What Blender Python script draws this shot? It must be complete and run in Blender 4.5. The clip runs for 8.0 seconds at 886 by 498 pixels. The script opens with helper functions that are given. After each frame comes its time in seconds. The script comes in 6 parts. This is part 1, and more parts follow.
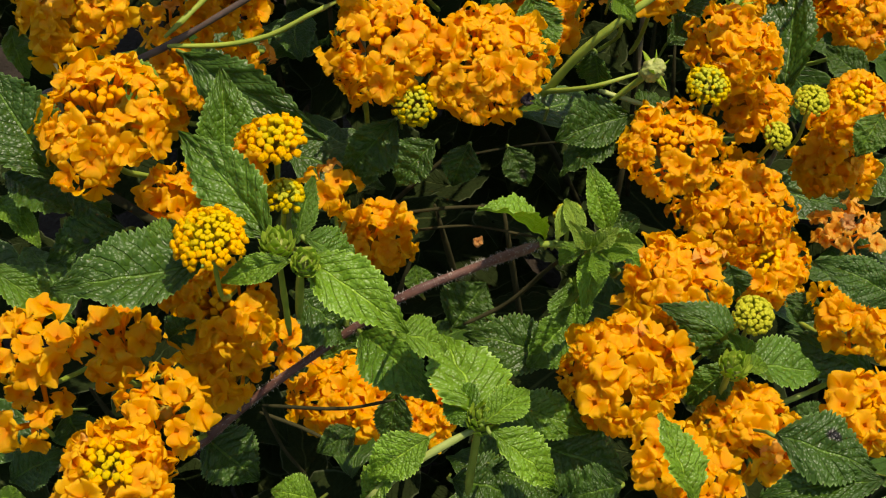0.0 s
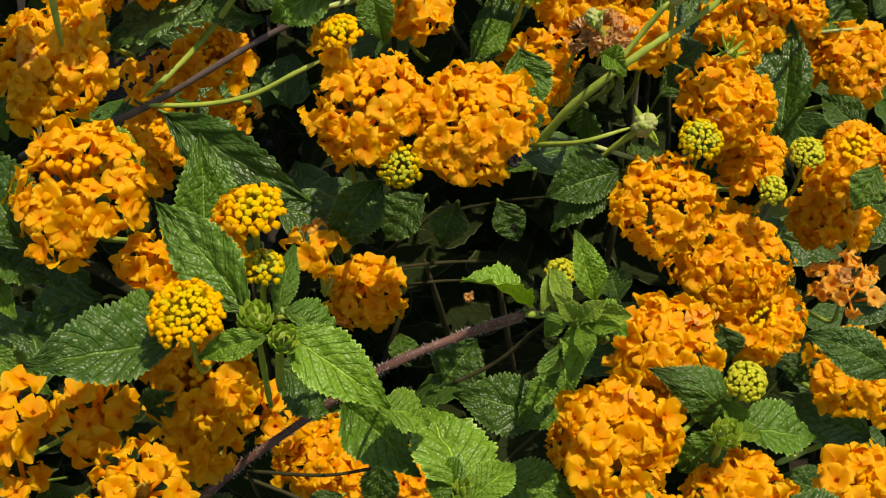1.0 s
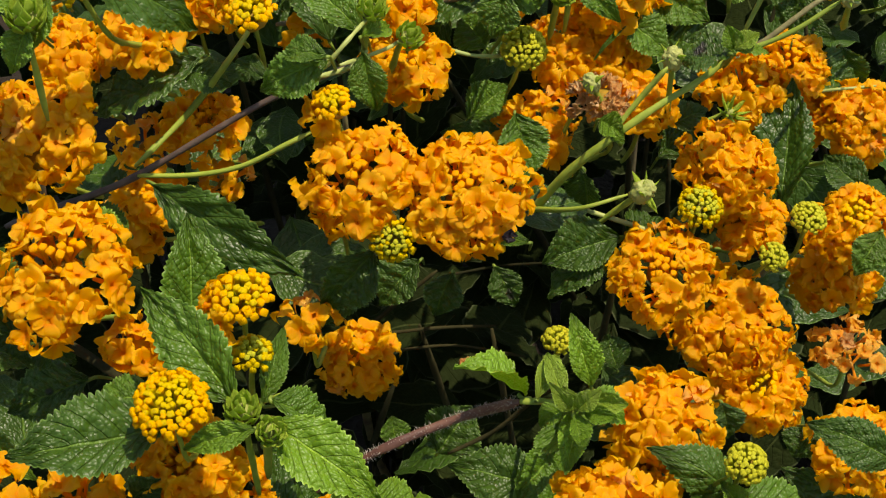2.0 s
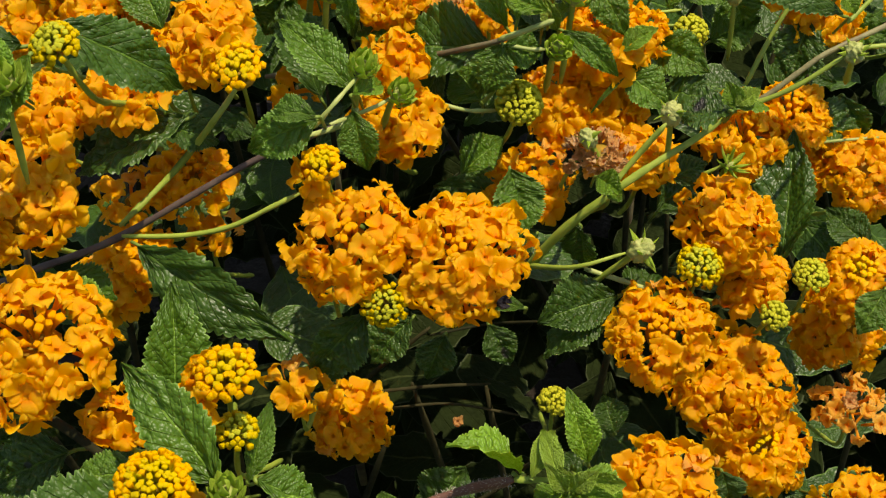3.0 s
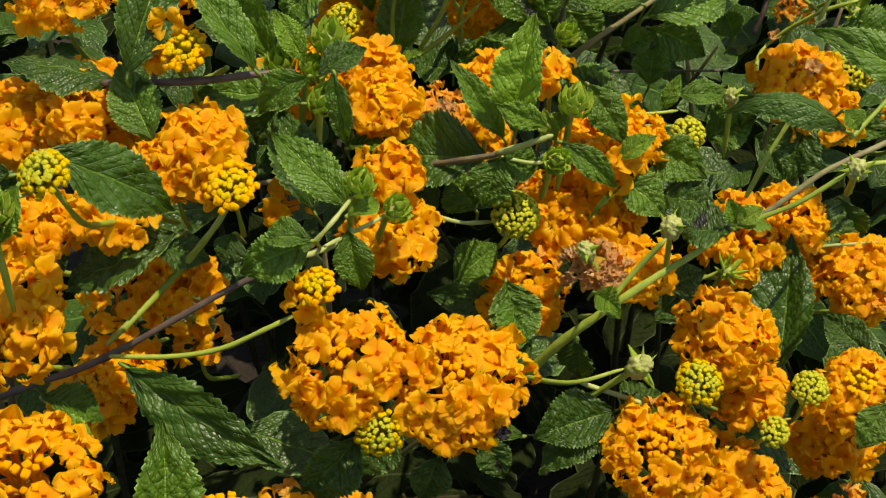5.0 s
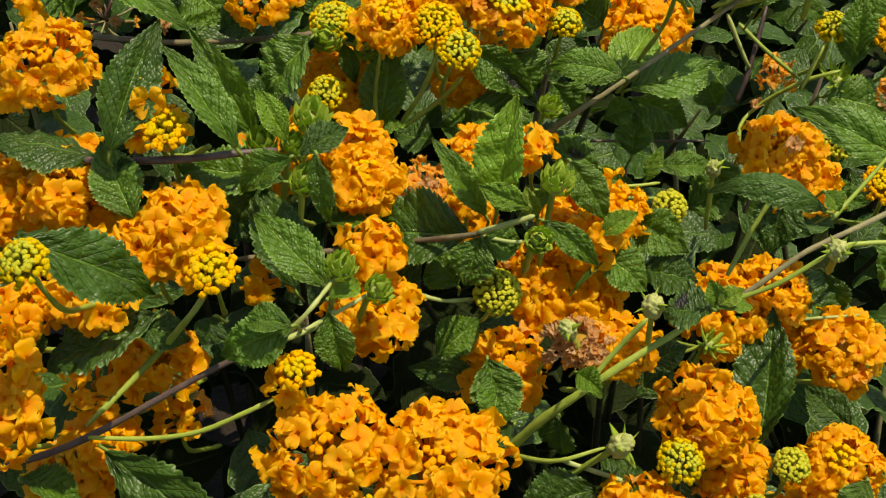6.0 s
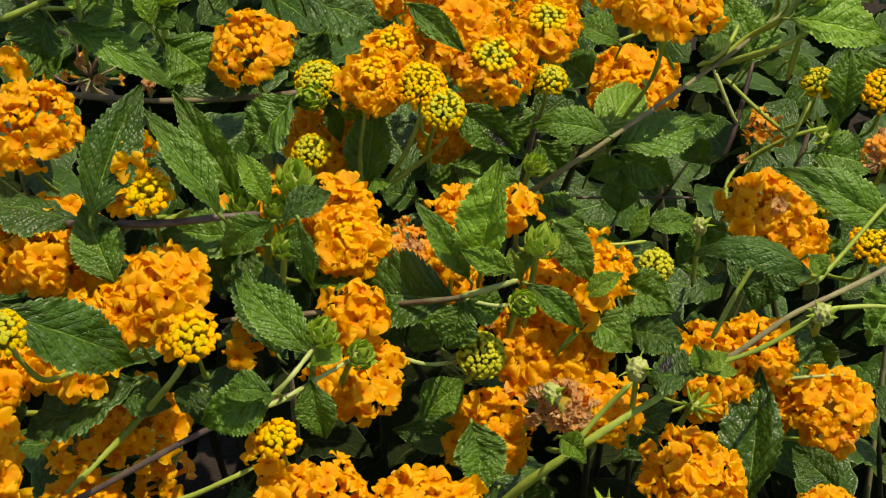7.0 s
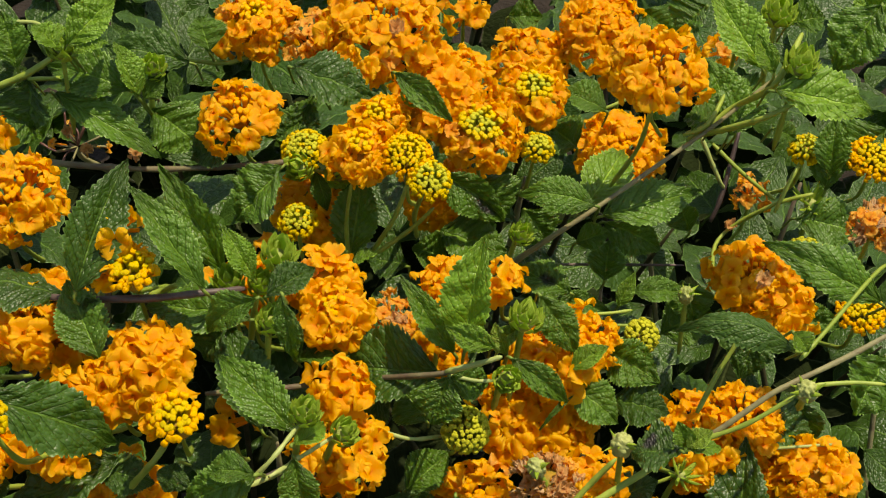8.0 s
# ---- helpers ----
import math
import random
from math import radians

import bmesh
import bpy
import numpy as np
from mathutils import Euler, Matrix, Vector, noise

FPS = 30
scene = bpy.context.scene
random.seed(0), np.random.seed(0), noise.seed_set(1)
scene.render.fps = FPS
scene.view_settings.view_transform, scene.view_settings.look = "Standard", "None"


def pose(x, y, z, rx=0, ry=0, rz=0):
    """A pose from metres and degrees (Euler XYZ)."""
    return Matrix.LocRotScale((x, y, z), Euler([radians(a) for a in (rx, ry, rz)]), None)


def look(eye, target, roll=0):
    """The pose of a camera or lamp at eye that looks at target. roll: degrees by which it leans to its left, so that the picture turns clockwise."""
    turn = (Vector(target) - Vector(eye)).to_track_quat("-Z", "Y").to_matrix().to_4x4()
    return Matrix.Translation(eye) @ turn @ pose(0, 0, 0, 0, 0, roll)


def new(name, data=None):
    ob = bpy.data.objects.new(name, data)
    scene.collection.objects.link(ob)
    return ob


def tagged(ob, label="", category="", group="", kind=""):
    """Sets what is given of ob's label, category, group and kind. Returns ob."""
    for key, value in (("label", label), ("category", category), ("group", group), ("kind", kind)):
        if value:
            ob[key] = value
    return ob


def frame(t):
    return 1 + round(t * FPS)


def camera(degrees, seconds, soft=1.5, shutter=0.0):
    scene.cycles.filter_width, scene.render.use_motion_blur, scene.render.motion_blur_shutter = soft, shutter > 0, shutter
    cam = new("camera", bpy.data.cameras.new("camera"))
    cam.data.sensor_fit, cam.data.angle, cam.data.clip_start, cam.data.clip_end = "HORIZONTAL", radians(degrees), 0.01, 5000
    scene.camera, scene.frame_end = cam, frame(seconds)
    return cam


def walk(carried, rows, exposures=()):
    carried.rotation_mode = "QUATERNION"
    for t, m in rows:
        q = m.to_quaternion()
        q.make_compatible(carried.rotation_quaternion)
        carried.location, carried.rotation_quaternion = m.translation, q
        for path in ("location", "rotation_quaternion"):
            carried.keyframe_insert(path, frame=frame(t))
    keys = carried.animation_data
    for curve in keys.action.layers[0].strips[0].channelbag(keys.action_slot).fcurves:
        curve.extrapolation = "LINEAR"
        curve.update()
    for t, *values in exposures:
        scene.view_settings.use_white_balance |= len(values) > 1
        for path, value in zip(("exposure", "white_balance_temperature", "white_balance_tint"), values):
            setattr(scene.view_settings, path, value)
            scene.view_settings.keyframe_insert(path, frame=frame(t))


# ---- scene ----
cam = camera(32.11, 8.0, soft=1.2)
PATH = [
    (0, (0.04905, -0.18489, 0.56768), (-0.00606, 0.05997, 0.25622), -1.50),
    (0.5, (0.05033, -0.17859, 0.56665), (-0.00537, 0.06787, 0.25657), -1.68),
    (1, (0.05107, -0.17211, 0.56919), (-0.00650, 0.07518, 0.26011), -2.07),
    (1.5, (0.05036, -0.16529, 0.56967), (-0.00810, 0.08294, 0.26152), -2.18),
    (2, (0.05013, -0.15773, 0.57249), (-0.00860, 0.09178, 0.26541), -2.18),
    (3.3, (0.04578, -0.14032, 0.57205), (-0.01181, 0.11250, 0.26748), -1.74),
    (3.5, (0.04319, -0.13779, 0.57264), (-0.01325, 0.11516, 0.26795), -1.53),
    (4, (0.03980, -0.13310, 0.57452), (-0.01514, 0.12109, 0.27059), -1.10),
    (4.5, (0.04038, -0.12876, 0.57642), (-0.01247, 0.12751, 0.27387), -0.56),
    (4.7, (0.04017, -0.12750, 0.57741), (-0.01266, 0.12953, 0.27552), -0.55),
    (5.8, (0.03731, -0.11888, 0.58607), (-0.01198, 0.14447, 0.28905), 0.46),
    (6, (0.03875, -0.11707, 0.58689), (-0.01094, 0.14737, 0.29091), 0.42),
    (6.5, (0.04067, -0.11395, 0.58911), (-0.00943, 0.15344, 0.29586), 0.42),
    (7, (0.04063, -0.11025, 0.59084), (-0.00958, 0.15985, 0.30011), 0.50),
    (7.5, (0.04231, -0.10671, 0.59315), (-0.00783, 0.16627, 0.30511), 0.65),
    (8, (0.04173, -0.10320, 0.59774), (-0.00861, 0.17276, 0.31259), 0.79),
]
walk(cam, [(t, look(eye, target, roll)) for t, eye, target, roll in PATH], [(0, 0.38, 7600, 10), (8, 0.38, 7600, 10)])

# ---- light ----
SUN_ELEVATION, SUN_AZIMUTH = 72.0, 52.0      # degrees; azimuth from +y towards +x
world = bpy.data.worlds.new("sky")
scene.world = world
world.use_nodes = True
sky = world.node_tree.nodes.new("ShaderNodeTexSky")
sky.sky_type, sky.sun_disc = "NISHITA", False
sky.sun_elevation, sky.sun_rotation = radians(SUN_ELEVATION), radians(SUN_AZIMUTH)
background = world.node_tree.nodes["Background"]
background.inputs["Strength"].default_value = 0.126
world.node_tree.links.new(sky.outputs[0], background.inputs["Color"])
sun = new("sun", bpy.data.lights.new("sun", "SUN"))
sun.data.energy, sun.data.angle, sun.data.color = 3.9, radians(0.53), (1.0, 0.94, 0.84)
sun_way = Vector((math.sin(radians(SUN_AZIMUTH)) * math.cos(radians(SUN_ELEVATION)),
                  math.cos(radians(SUN_AZIMUTH)) * math.cos(radians(SUN_ELEVATION)), math.sin(radians(SUN_ELEVATION))))
sun.matrix_world = look(sun_way * 3, (0, 0, 0))


# ---- materials ----
class Nodes:
    """A small builder of node materials."""

    def __init__(self, name):
        self.material = bpy.data.materials.new(name)
        self.material.use_nodes = True
        self.tree = self.material.node_tree
        self.shader = self.tree.nodes["Principled BSDF"]
        self.out = self.tree.nodes["Material Output"]

    def add(self, kind, operation=None, uv_map=None):
        node = self.tree.nodes.new("ShaderNode" + kind)
        if operation:
            node.operation = operation
        if uv_map:
            node.uv_map = uv_map
        return node

    def put(self, value, socket):
        if isinstance(value, bpy.types.NodeSocket):
            self.tree.links.new(value, socket)
        else:
            socket.default_value = value

    def maths(self, operation, a, b=0.0):
        node = self.add("Math", operation=operation)
        self.put(a, node.inputs[0])
        self.put(b, node.inputs[1])
        return node.outputs[0]

    def span(self, value, low, high, to_low=0.0, to_high=1.0):
        node = self.add("MapRange")
        node.interpolation_type = "SMOOTHSTEP"
        for n, v in enumerate((value, low, high, to_low, to_high)):
            self.put(v, node.inputs[n])
        return node.outputs[0]

    def mix(self, factor, a, b, blend="MIX"):
        node = self.add("MixRGB")
        node.blend_type = blend
        self.put(factor, node.inputs[0])
        self.put(a if isinstance(a, bpy.types.NodeSocket) else (*a, 1), node.inputs[1])
        self.put(b if isinstance(b, bpy.types.NodeSocket) else (*b, 1), node.inputs[2])
        return node.outputs[0]

    def noise(self, scale, detail=3.0, where=None):
        node = self.add("TexNoise")
        node.inputs["Scale"].default_value, node.inputs["Detail"].default_value = scale, detail
        self.put(where or self.add("TexCoord").outputs["Object"], node.inputs["Vector"])
        return node.outputs["Fac"]

    def bump(self, height, distance, strength=1.0, below=None):
        node = self.add("Bump")
        node.inputs["Distance"].default_value, node.inputs["Strength"].default_value = distance, strength
        self.put(height, node.inputs["Height"])
        if below:
            self.put(below, node.inputs["Normal"])
        return node.outputs[0]

    def done(self, colour, rough=0.5, normal=None, through_colour=None, through_share=0.0, gloss=0.5):
        self.put(colour if isinstance(colour, bpy.types.NodeSocket) else (*colour, 1), self.shader.inputs["Base Color"])
        self.put(rough, self.shader.inputs["Roughness"])
        self.shader.inputs["Specular IOR Level"].default_value = gloss
        if normal:
            self.put(normal, self.shader.inputs["Normal"])
        if through_share:
            thin = self.add("BsdfTranslucent")
            self.put(through_colour if isinstance(through_colour, bpy.types.NodeSocket) else (*through_colour, 1), thin.inputs["Color"])
            both = self.add("MixShader")
            both.inputs[0].default_value = through_share
            self.tree.links.new(self.shader.outputs[0], both.inputs[1])
            self.tree.links.new(thin.outputs[0], both.inputs[2])
            self.tree.links.new(both.outputs[0], self.out.inputs["Surface"])
        return self.material


VEINS, VEIN_SLANT = 8.5, 0.25


def leaf_material(name, base, vein, glow, rough=0.36, spot=None, gloss=0.42):
    n = Nodes(name)
    uv = n.add("SeparateXYZ")
    n.tree.links.new(n.add("UVMap", uv_map="along").outputs[0], uv.inputs[0])
    along, side = uv.outputs[0], n.maths("ABSOLUTE", uv.outputs[1])
    place = n.add("TexCoord").outputs["Object"]
    patchy = n.noise(90, 4, place)
    grain = n.noise(2200, 2, place)
    wander = n.maths("MULTIPLY", n.maths("SUBTRACT", patchy, 0.5), 0.5)
    phase = n.maths("MULTIPLY", n.maths("SUBTRACT", along, n.maths("MULTIPLY", side, VEIN_SLANT)), VEINS)
    lateral = n.maths("MULTIPLY", n.span(n.maths("PINGPONG", phase, 0.5), 0.075, 0.0), n.span(side, 1.0, 0.75))
    midrib = n.span(side, 0.06, 0.02)
    ribs = n.maths("MAXIMUM", lateral, midrib)
    # the puckered cells between the lateral veins
    cell_place = n.add("CombineXYZ")
    n.put(n.maths("MULTIPLY", n.maths("ADD", along, n.maths("MULTIPLY", wander, 0.1)), 29.0), cell_place.inputs[0])
    n.put(n.maths("MULTIPLY", uv.outputs[1], 8.0), cell_place.inputs[1])
    cells = n.add("TexVoronoi")
    cells.feature = "F1"
    cells.inputs["Scale"].default_value = 1.0
    n.put(cell_place.outputs[0], cells.inputs["Vector"])
    net = n.maths("SUBTRACT", 1.0, n.maths("MULTIPLY", cells.outputs["Distance"], cells.outputs["Distance"]))
    rand = n.add("ObjectInfo").outputs["Random"]
    pale = tuple(min(1, c * 1.3) for c in base)
    deep = tuple(c * 0.72 for c in base)
    colour = n.mix(n.span(patchy, 0.3, 0.7), deep, pale)
    colour = n.mix(n.maths("MULTIPLY", rand, 0.45), colour, tuple(c * 0.62 for c in base))
    colour = n.mix(n.maths("MULTIPLY", lateral, 0.42), colour, vein)
    colour = n.mix(n.maths("MULTIPLY", midrib, 0.8), colour, tuple(c * 1.7 for c in vein))
    colour = n.mix(n.maths("MULTIPLY", n.maths("SUBTRACT", 1.0, net), 0.3), colour, vein)
    colour = n.mix(n.span(side, 0.93, 0.99, 0.0, 0.6), colour, tuple(min(1, c * 1.9 + 0.03) for c in vein))
    if spot:
        du = n.maths("MULTIPLY", n.maths("SUBTRACT", along, spot[0]), 2.0)
        dv = n.maths("SUBTRACT", uv.outputs[1], spot[1])
        far = n.maths("SQRT", n.maths("ADD", n.maths("MULTIPLY", du, du), n.maths("MULTIPLY", dv, dv)))
        far = n.maths("ADD", far, n.maths("MULTIPLY", n.noise(500, 3, place), spot[2] * 0.7))
        colour = n.mix(n.span(far, spot[2] * 1.7, spot[2] * 0.95), colour, (0.012, 0.008, 0.009))
    height = n.maths("ADD", n.maths("MULTIPLY", net, 0.75), n.maths("MULTIPLY", grain, 0.16))
    height = n.maths("SUBTRACT", height, n.maths("MULTIPLY", ribs, 0.6))
    normal = n.bump(height, 0.00046, 1.0)
    return n.done(colour, n.span(patchy, 0.2, 0.8, rough - 0.06, rough + 0.1), normal, glow, 0.22, gloss)


def petal_material(name, deep, mid, fresh, rim, glow, wither=0.0):
    n = Nodes(name)
    uv = n.add("SeparateXYZ")
    n.tree.links.new(n.add("UVMap", uv_map="along").outputs[0], uv.inputs[0])
    place = n.add("TexCoord").outputs["Object"]
    rand = n.add("ObjectInfo").outputs["Random"]
    soft = n.noise(260, 3, place)
    fine = n.noise(1800, 2, place)
    colour = n.mix(n.span(n.maths("ADD", n.maths("MULTIPLY", rand, 0.7), n.maths("MULTIPLY", soft, 0.5)), 0.25, 0.95), mid, fresh)
    colour = n.mix(n.span(uv.outputs[0], 0.46, 0.2), colour, deep)
    colour = n.mix(n.span(uv.outputs[0], 0.17, 0.06), colour, mid)
    colour = n.mix(n.span(soft, 0.62, 0.8, 0.0, 0.3), colour, deep)
    # Paler towards the edge: light through the thin, curled rim, put into colour.
    colour = n.mix(n.span(uv.outputs[0], 0.7, 1.0, 0.0, 0.85), colour, rim)
    if wither:
        colour = n.mix(n.maths("MULTIPLY", n.span(n.noise(420, 3, place), 0.45, 0.65), wither), colour, (0.16, 0.05, 0.02))
    streak = n.maths("SINE", n.maths("MULTIPLY", uv.outputs[1], 75.0))
    height = n.maths("ADD", n.maths("MULTIPLY", streak, 0.3), fine)
    return n.done(colour, 0.42, n.bump(height, 0.00012, 0.6), glow, 0.48, 0.3)


def plain_material(name, a, b, scale, rough, bump, glow=None, share=0.0, gloss=0.4):
    n = Nodes(name)
    place = n.add("TexCoord").outputs["Object"]
    rand = n.add("ObjectInfo").outputs["Random"]
    rough_noise, fine = n.noise(scale, 4, place), n.noise(scale * 7, 3, place)
    mixed = n.maths("ADD", n.maths("MULTIPLY", rough_noise, 0.8), n.maths("MULTIPLY", rand, 0.3))
    colour = n.mix(n.span(mixed, 0.3, 0.8), a, b)
    return n.done(colour, rough, n.bump(n.maths("ADD", rough_noise, n.maths("MULTIPLY", fine, 0.4)), bump, 0.8), glow, share, gloss)


def bud_material(name, tip, root):
    n = Nodes(name)
    uv = n.add("SeparateXYZ")
    n.tree.links.new(n.add("UVMap", uv_map="along").outputs[0], uv.inputs[0])
    place = n.add("TexCoord").outputs["Object"]
    rand = n.add("ObjectInfo").outputs["Random"]
    soft = n.noise(700, 3, place)
    edge = n.maths("ADD", uv.outputs[0], n.maths("MULTIPLY", n.maths("SUBTRACT", soft, 0.5), 0.3))
    colour = n.mix(n.span(n.maths("ADD", edge, n.maths("MULTIPLY", rand, 0.25)), 0.35, 0.95), root, tip)
    return n.done(colour, 0.45, n.bump(n.noise(2500, 2, place), 0.00012, 0.8), tip, 0.25, 0.2)


GREENS = {
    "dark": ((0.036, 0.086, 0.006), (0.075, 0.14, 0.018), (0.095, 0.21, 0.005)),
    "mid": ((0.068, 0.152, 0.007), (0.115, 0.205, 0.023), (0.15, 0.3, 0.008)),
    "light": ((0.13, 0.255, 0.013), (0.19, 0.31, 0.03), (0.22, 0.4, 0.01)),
    "fresh": ((0.2, 0.31, 0.026), (0.28, 0.4, 0.05), (0.34, 0.5, 0.02)),
}
leaf_looks = {tone: leaf_material("leaf_" + tone, *GREENS[tone]) for tone in GREENS}
# Inner leaves: the shrub's shade is put into this near-black green.
leaf_looks["old"] = leaf_material("leaf_old_shade", (0.018, 0.028, 0.007), (0.035, 0.045, 0.014), (0.03, 0.05, 0.004), 0.75, None, 0.05)
petal_look = petal_material("orange_petal", (0.87, 0.302, 0.002), (0.9, 0.413, 0.003), (0.91, 0.49, 0.007), (0.94, 0.6, 0.016), (0.955, 0.495, 0.002))
withered_look = petal_material("withered_petal", (0.76, 0.28, 0.02), (0.9, 0.4, 0.02), (0.92, 0.5, 0.06), (0.95, 0.58, 0.12), (0.95, 0.42, 0.015), 0.1)
dry_look = petal_material("dry_petal", (0.5, 0.21, 0.06), (0.78, 0.4, 0.12), (0.88, 0.52, 0.18), (0.88, 0.62, 0.32), (0.65, 0.33, 0.09), 0.3)
bud_looks = {
    "orange": bud_material("orange_bud", (0.96, 0.43, 0.002), (0.75, 0.34, 0.004)),
    "yellow": bud_material("yellow_bud", (1.0, 0.53, 0.001), (0.7, 0.53, 0.004)),
    "lime": bud_material("lime_bud", (0.8, 0.57, 0.004), (0.46, 0.5, 0.01)),
    "olive": bud_material("olive_bud", (0.62, 0.6, 0.035), (0.36, 0.46, 0.035)),
    "green": bud_material("green_bud", (0.44, 0.54, 0.05), (0.24, 0.38, 0.03)),
}
stem_looks = {
    "green": plain_material("green_stem", (0.19, 0.26, 0.026), (0.31, 0.38, 0.05), 300, 0.5, 0.0002),
    "petiole": plain_material("petiole", (0.1, 0.16, 0.018), (0.17, 0.24, 0.03), 300, 0.55, 0.0002),
    "pale": plain_material("pale_stem", (0.25, 0.31, 0.07), (0.36, 0.41, 0.12), 300, 0.5, 0.0002),
    "purple": plain_material("purple_stem", (0.05, 0.032, 0.028), (0.125, 0.085, 0.062), 260, 0.5, 0.0003),
    "maroon": plain_material("maroon_stem", (0.075, 0.03, 0.024), (0.18, 0.085, 0.055), 260, 0.5, 0.0003),
    "brown": plain_material("brown_stem", (0.11, 0.075, 0.045), (0.24, 0.22, 0.09), 220, 0.6, 0.0004),
    # Dark stalks; for stems inside the shrub the shade is in this colour.
    "dark": plain_material("dark_shade_stem", (0.02, 0.02, 0.008), (0.045, 0.04, 0.016), 220, 0.8, 0.0004, gloss=0.08),
}
hair_look = plain_material("stem_hair", (0.35, 0.3, 0.25), (0.5, 0.45, 0.38), 400, 0.5, 0.0001)
bract_look = plain_material("bract", (0.35, 0.5, 0.035), (0.52, 0.66, 0.07), 500, 0.5, 0.0002, (0.45, 0.7, 0.03), 0.35)
core_look = plain_material("flower_core", (0.18, 0.16, 0.012), (0.42, 0.2, 0.008), 500, 0.7, 0.0003)
seed_look = plain_material("seed_knob", (0.24, 0.28, 0.06), (0.4, 0.42, 0.13), 600, 0.6, 0.0004)
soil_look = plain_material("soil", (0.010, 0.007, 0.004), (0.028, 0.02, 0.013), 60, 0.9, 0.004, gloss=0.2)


# ---- building helpers ----
MM = 0.001


def mesh_of(name, verts, faces, uvs, material, smooth=True):
    """A mesh from computed arrays; uvs run with the vertices."""
    me = bpy.data.meshes.new(name)
    me.from_pydata([tuple(v) for v in verts], [], [tuple(f) for f in faces])
    layer = me.uv_layers.new(name="along")
    order = np.empty(len(me.loops), dtype=np.int32)
    me.loops.foreach_get("vertex_index", order)
    layer.data.foreach_set("uv", np.asarray(uvs, dtype=np.float32)[order].ravel())
    if smooth:
        me.polygons.foreach_set("use_smooth", np.ones(len(me.polygons), dtype=bool))
    me.materials.append(material)
    return me


def part(name, mesh, parent, matrix=None, label=""):
    ob = new(name, mesh)
    ob.parent = parent
    if matrix is not None:
        ob.matrix_basis = matrix
    return tagged(ob, label)


def grid_faces(rows, cols, closed, first=0):
    r, c = np.meshgrid(np.arange(rows - 1), np.arange(cols if closed else cols - 1), indexing="ij")
    a = first + r * cols + c
    b = first + r * cols + (c + 1) % cols
    return np.stack([a, b, b + cols, a + cols], -1).reshape(-1, 4)


def turned(axis, spin=0.0):
    """The turn that takes +z to axis, after a spin about z."""
    return Vector(axis).to_track_quat("Z", "Y").to_matrix().to_4x4() @ Matrix.Rotation(spin, 4, "Z")


def cupped(lift):
    """The turn that takes +z to lift and +y inwards, to the head's axis."""
    z = Vector(lift).normalized()
    y = Vector((0, 0, 1)) - z * z.z
    y = y.normalized() if y.length > 0.05 else Vector((0, 1, 0))
    return Matrix((y.cross(z), y, z)).transposed().to_4x4()


def smooth_line(points, steps):
    """A Catmull-Rom line through points."""
    p = np.array(points, float)
    p = np.vstack([2 * p[0] - p[1], p, 2 * p[-1] - p[-2]])
    out = []
    for k in range(1, len(p) - 2):
        for u in np.linspace(0, 1, steps, endpoint=False):
            out.append(0.5 * (2 * p[k] + (p[k + 1] - p[k - 1]) * u + (2 * p[k - 1] - 5 * p[k] + 4 * p[k + 1] - p[k + 2]) * u * u
                              + (3 * p[k] - p[k - 1] - 3 * p[k + 1] + p[k + 2]) * u ** 3))
    out.append(p[-2])
    return np.array(out)


def tube_arrays(line, radii, sides=8, square=0.12, rng=None):
    """Vertices and faces of a softly four-angled tube along a line."""
    ways = np.gradient(line, axis=0)
    ways /= np.linalg.norm(ways, axis=1)[:, None] + 1e-12
    up = np.array((0.13, 0.31, 0.94))
    verts = []
    turn = np.linspace(0, 2 * np.pi, sides, endpoint=False)
    for n, (p, w) in enumerate(zip(line, ways)):
        a = np.cross(w, up)
        a /= np.linalg.norm(a) + 1e-9
        b = np.cross(a, w)
        wob = 1 + (0.07 * rng.standard_normal() if rng is not None else 0)
        rad = radii[n] * wob * (1 + square * np.cos(4 * turn))
        verts.append(p + rad[:, None] * (np.cos(turn)[:, None] * a + np.sin(turn)[:, None] * b))
    verts = np.concatenate(verts)
    faces = [tuple(f) for f in grid_faces(len(line), sides, True)]
    faces.append(tuple(range(sides))[::-1])
    faces.append(tuple(range(len(verts) - sides, len(verts))))
    return verts, faces


def tube(name, points, start, end, look_name, parent, seed=0, steps=6, sides=8, label=""):
    line = smooth_line(points, steps)
    rng = np.random.default_rng(seed)
    radii = np.linspace(start, end, len(line))
    radii[0] *= 0.6
    radii[-1] *= 0.5
    verts, faces = tube_arrays(line, radii, sides, 0.1, rng)
    uv = np.stack([np.repeat(np.linspace(0, 1, len(line)), sides), np.zeros(len(verts))], -1)
    return part(name, mesh_of(name, verts, faces, uv, stem_looks[look_name]), parent, None, label)


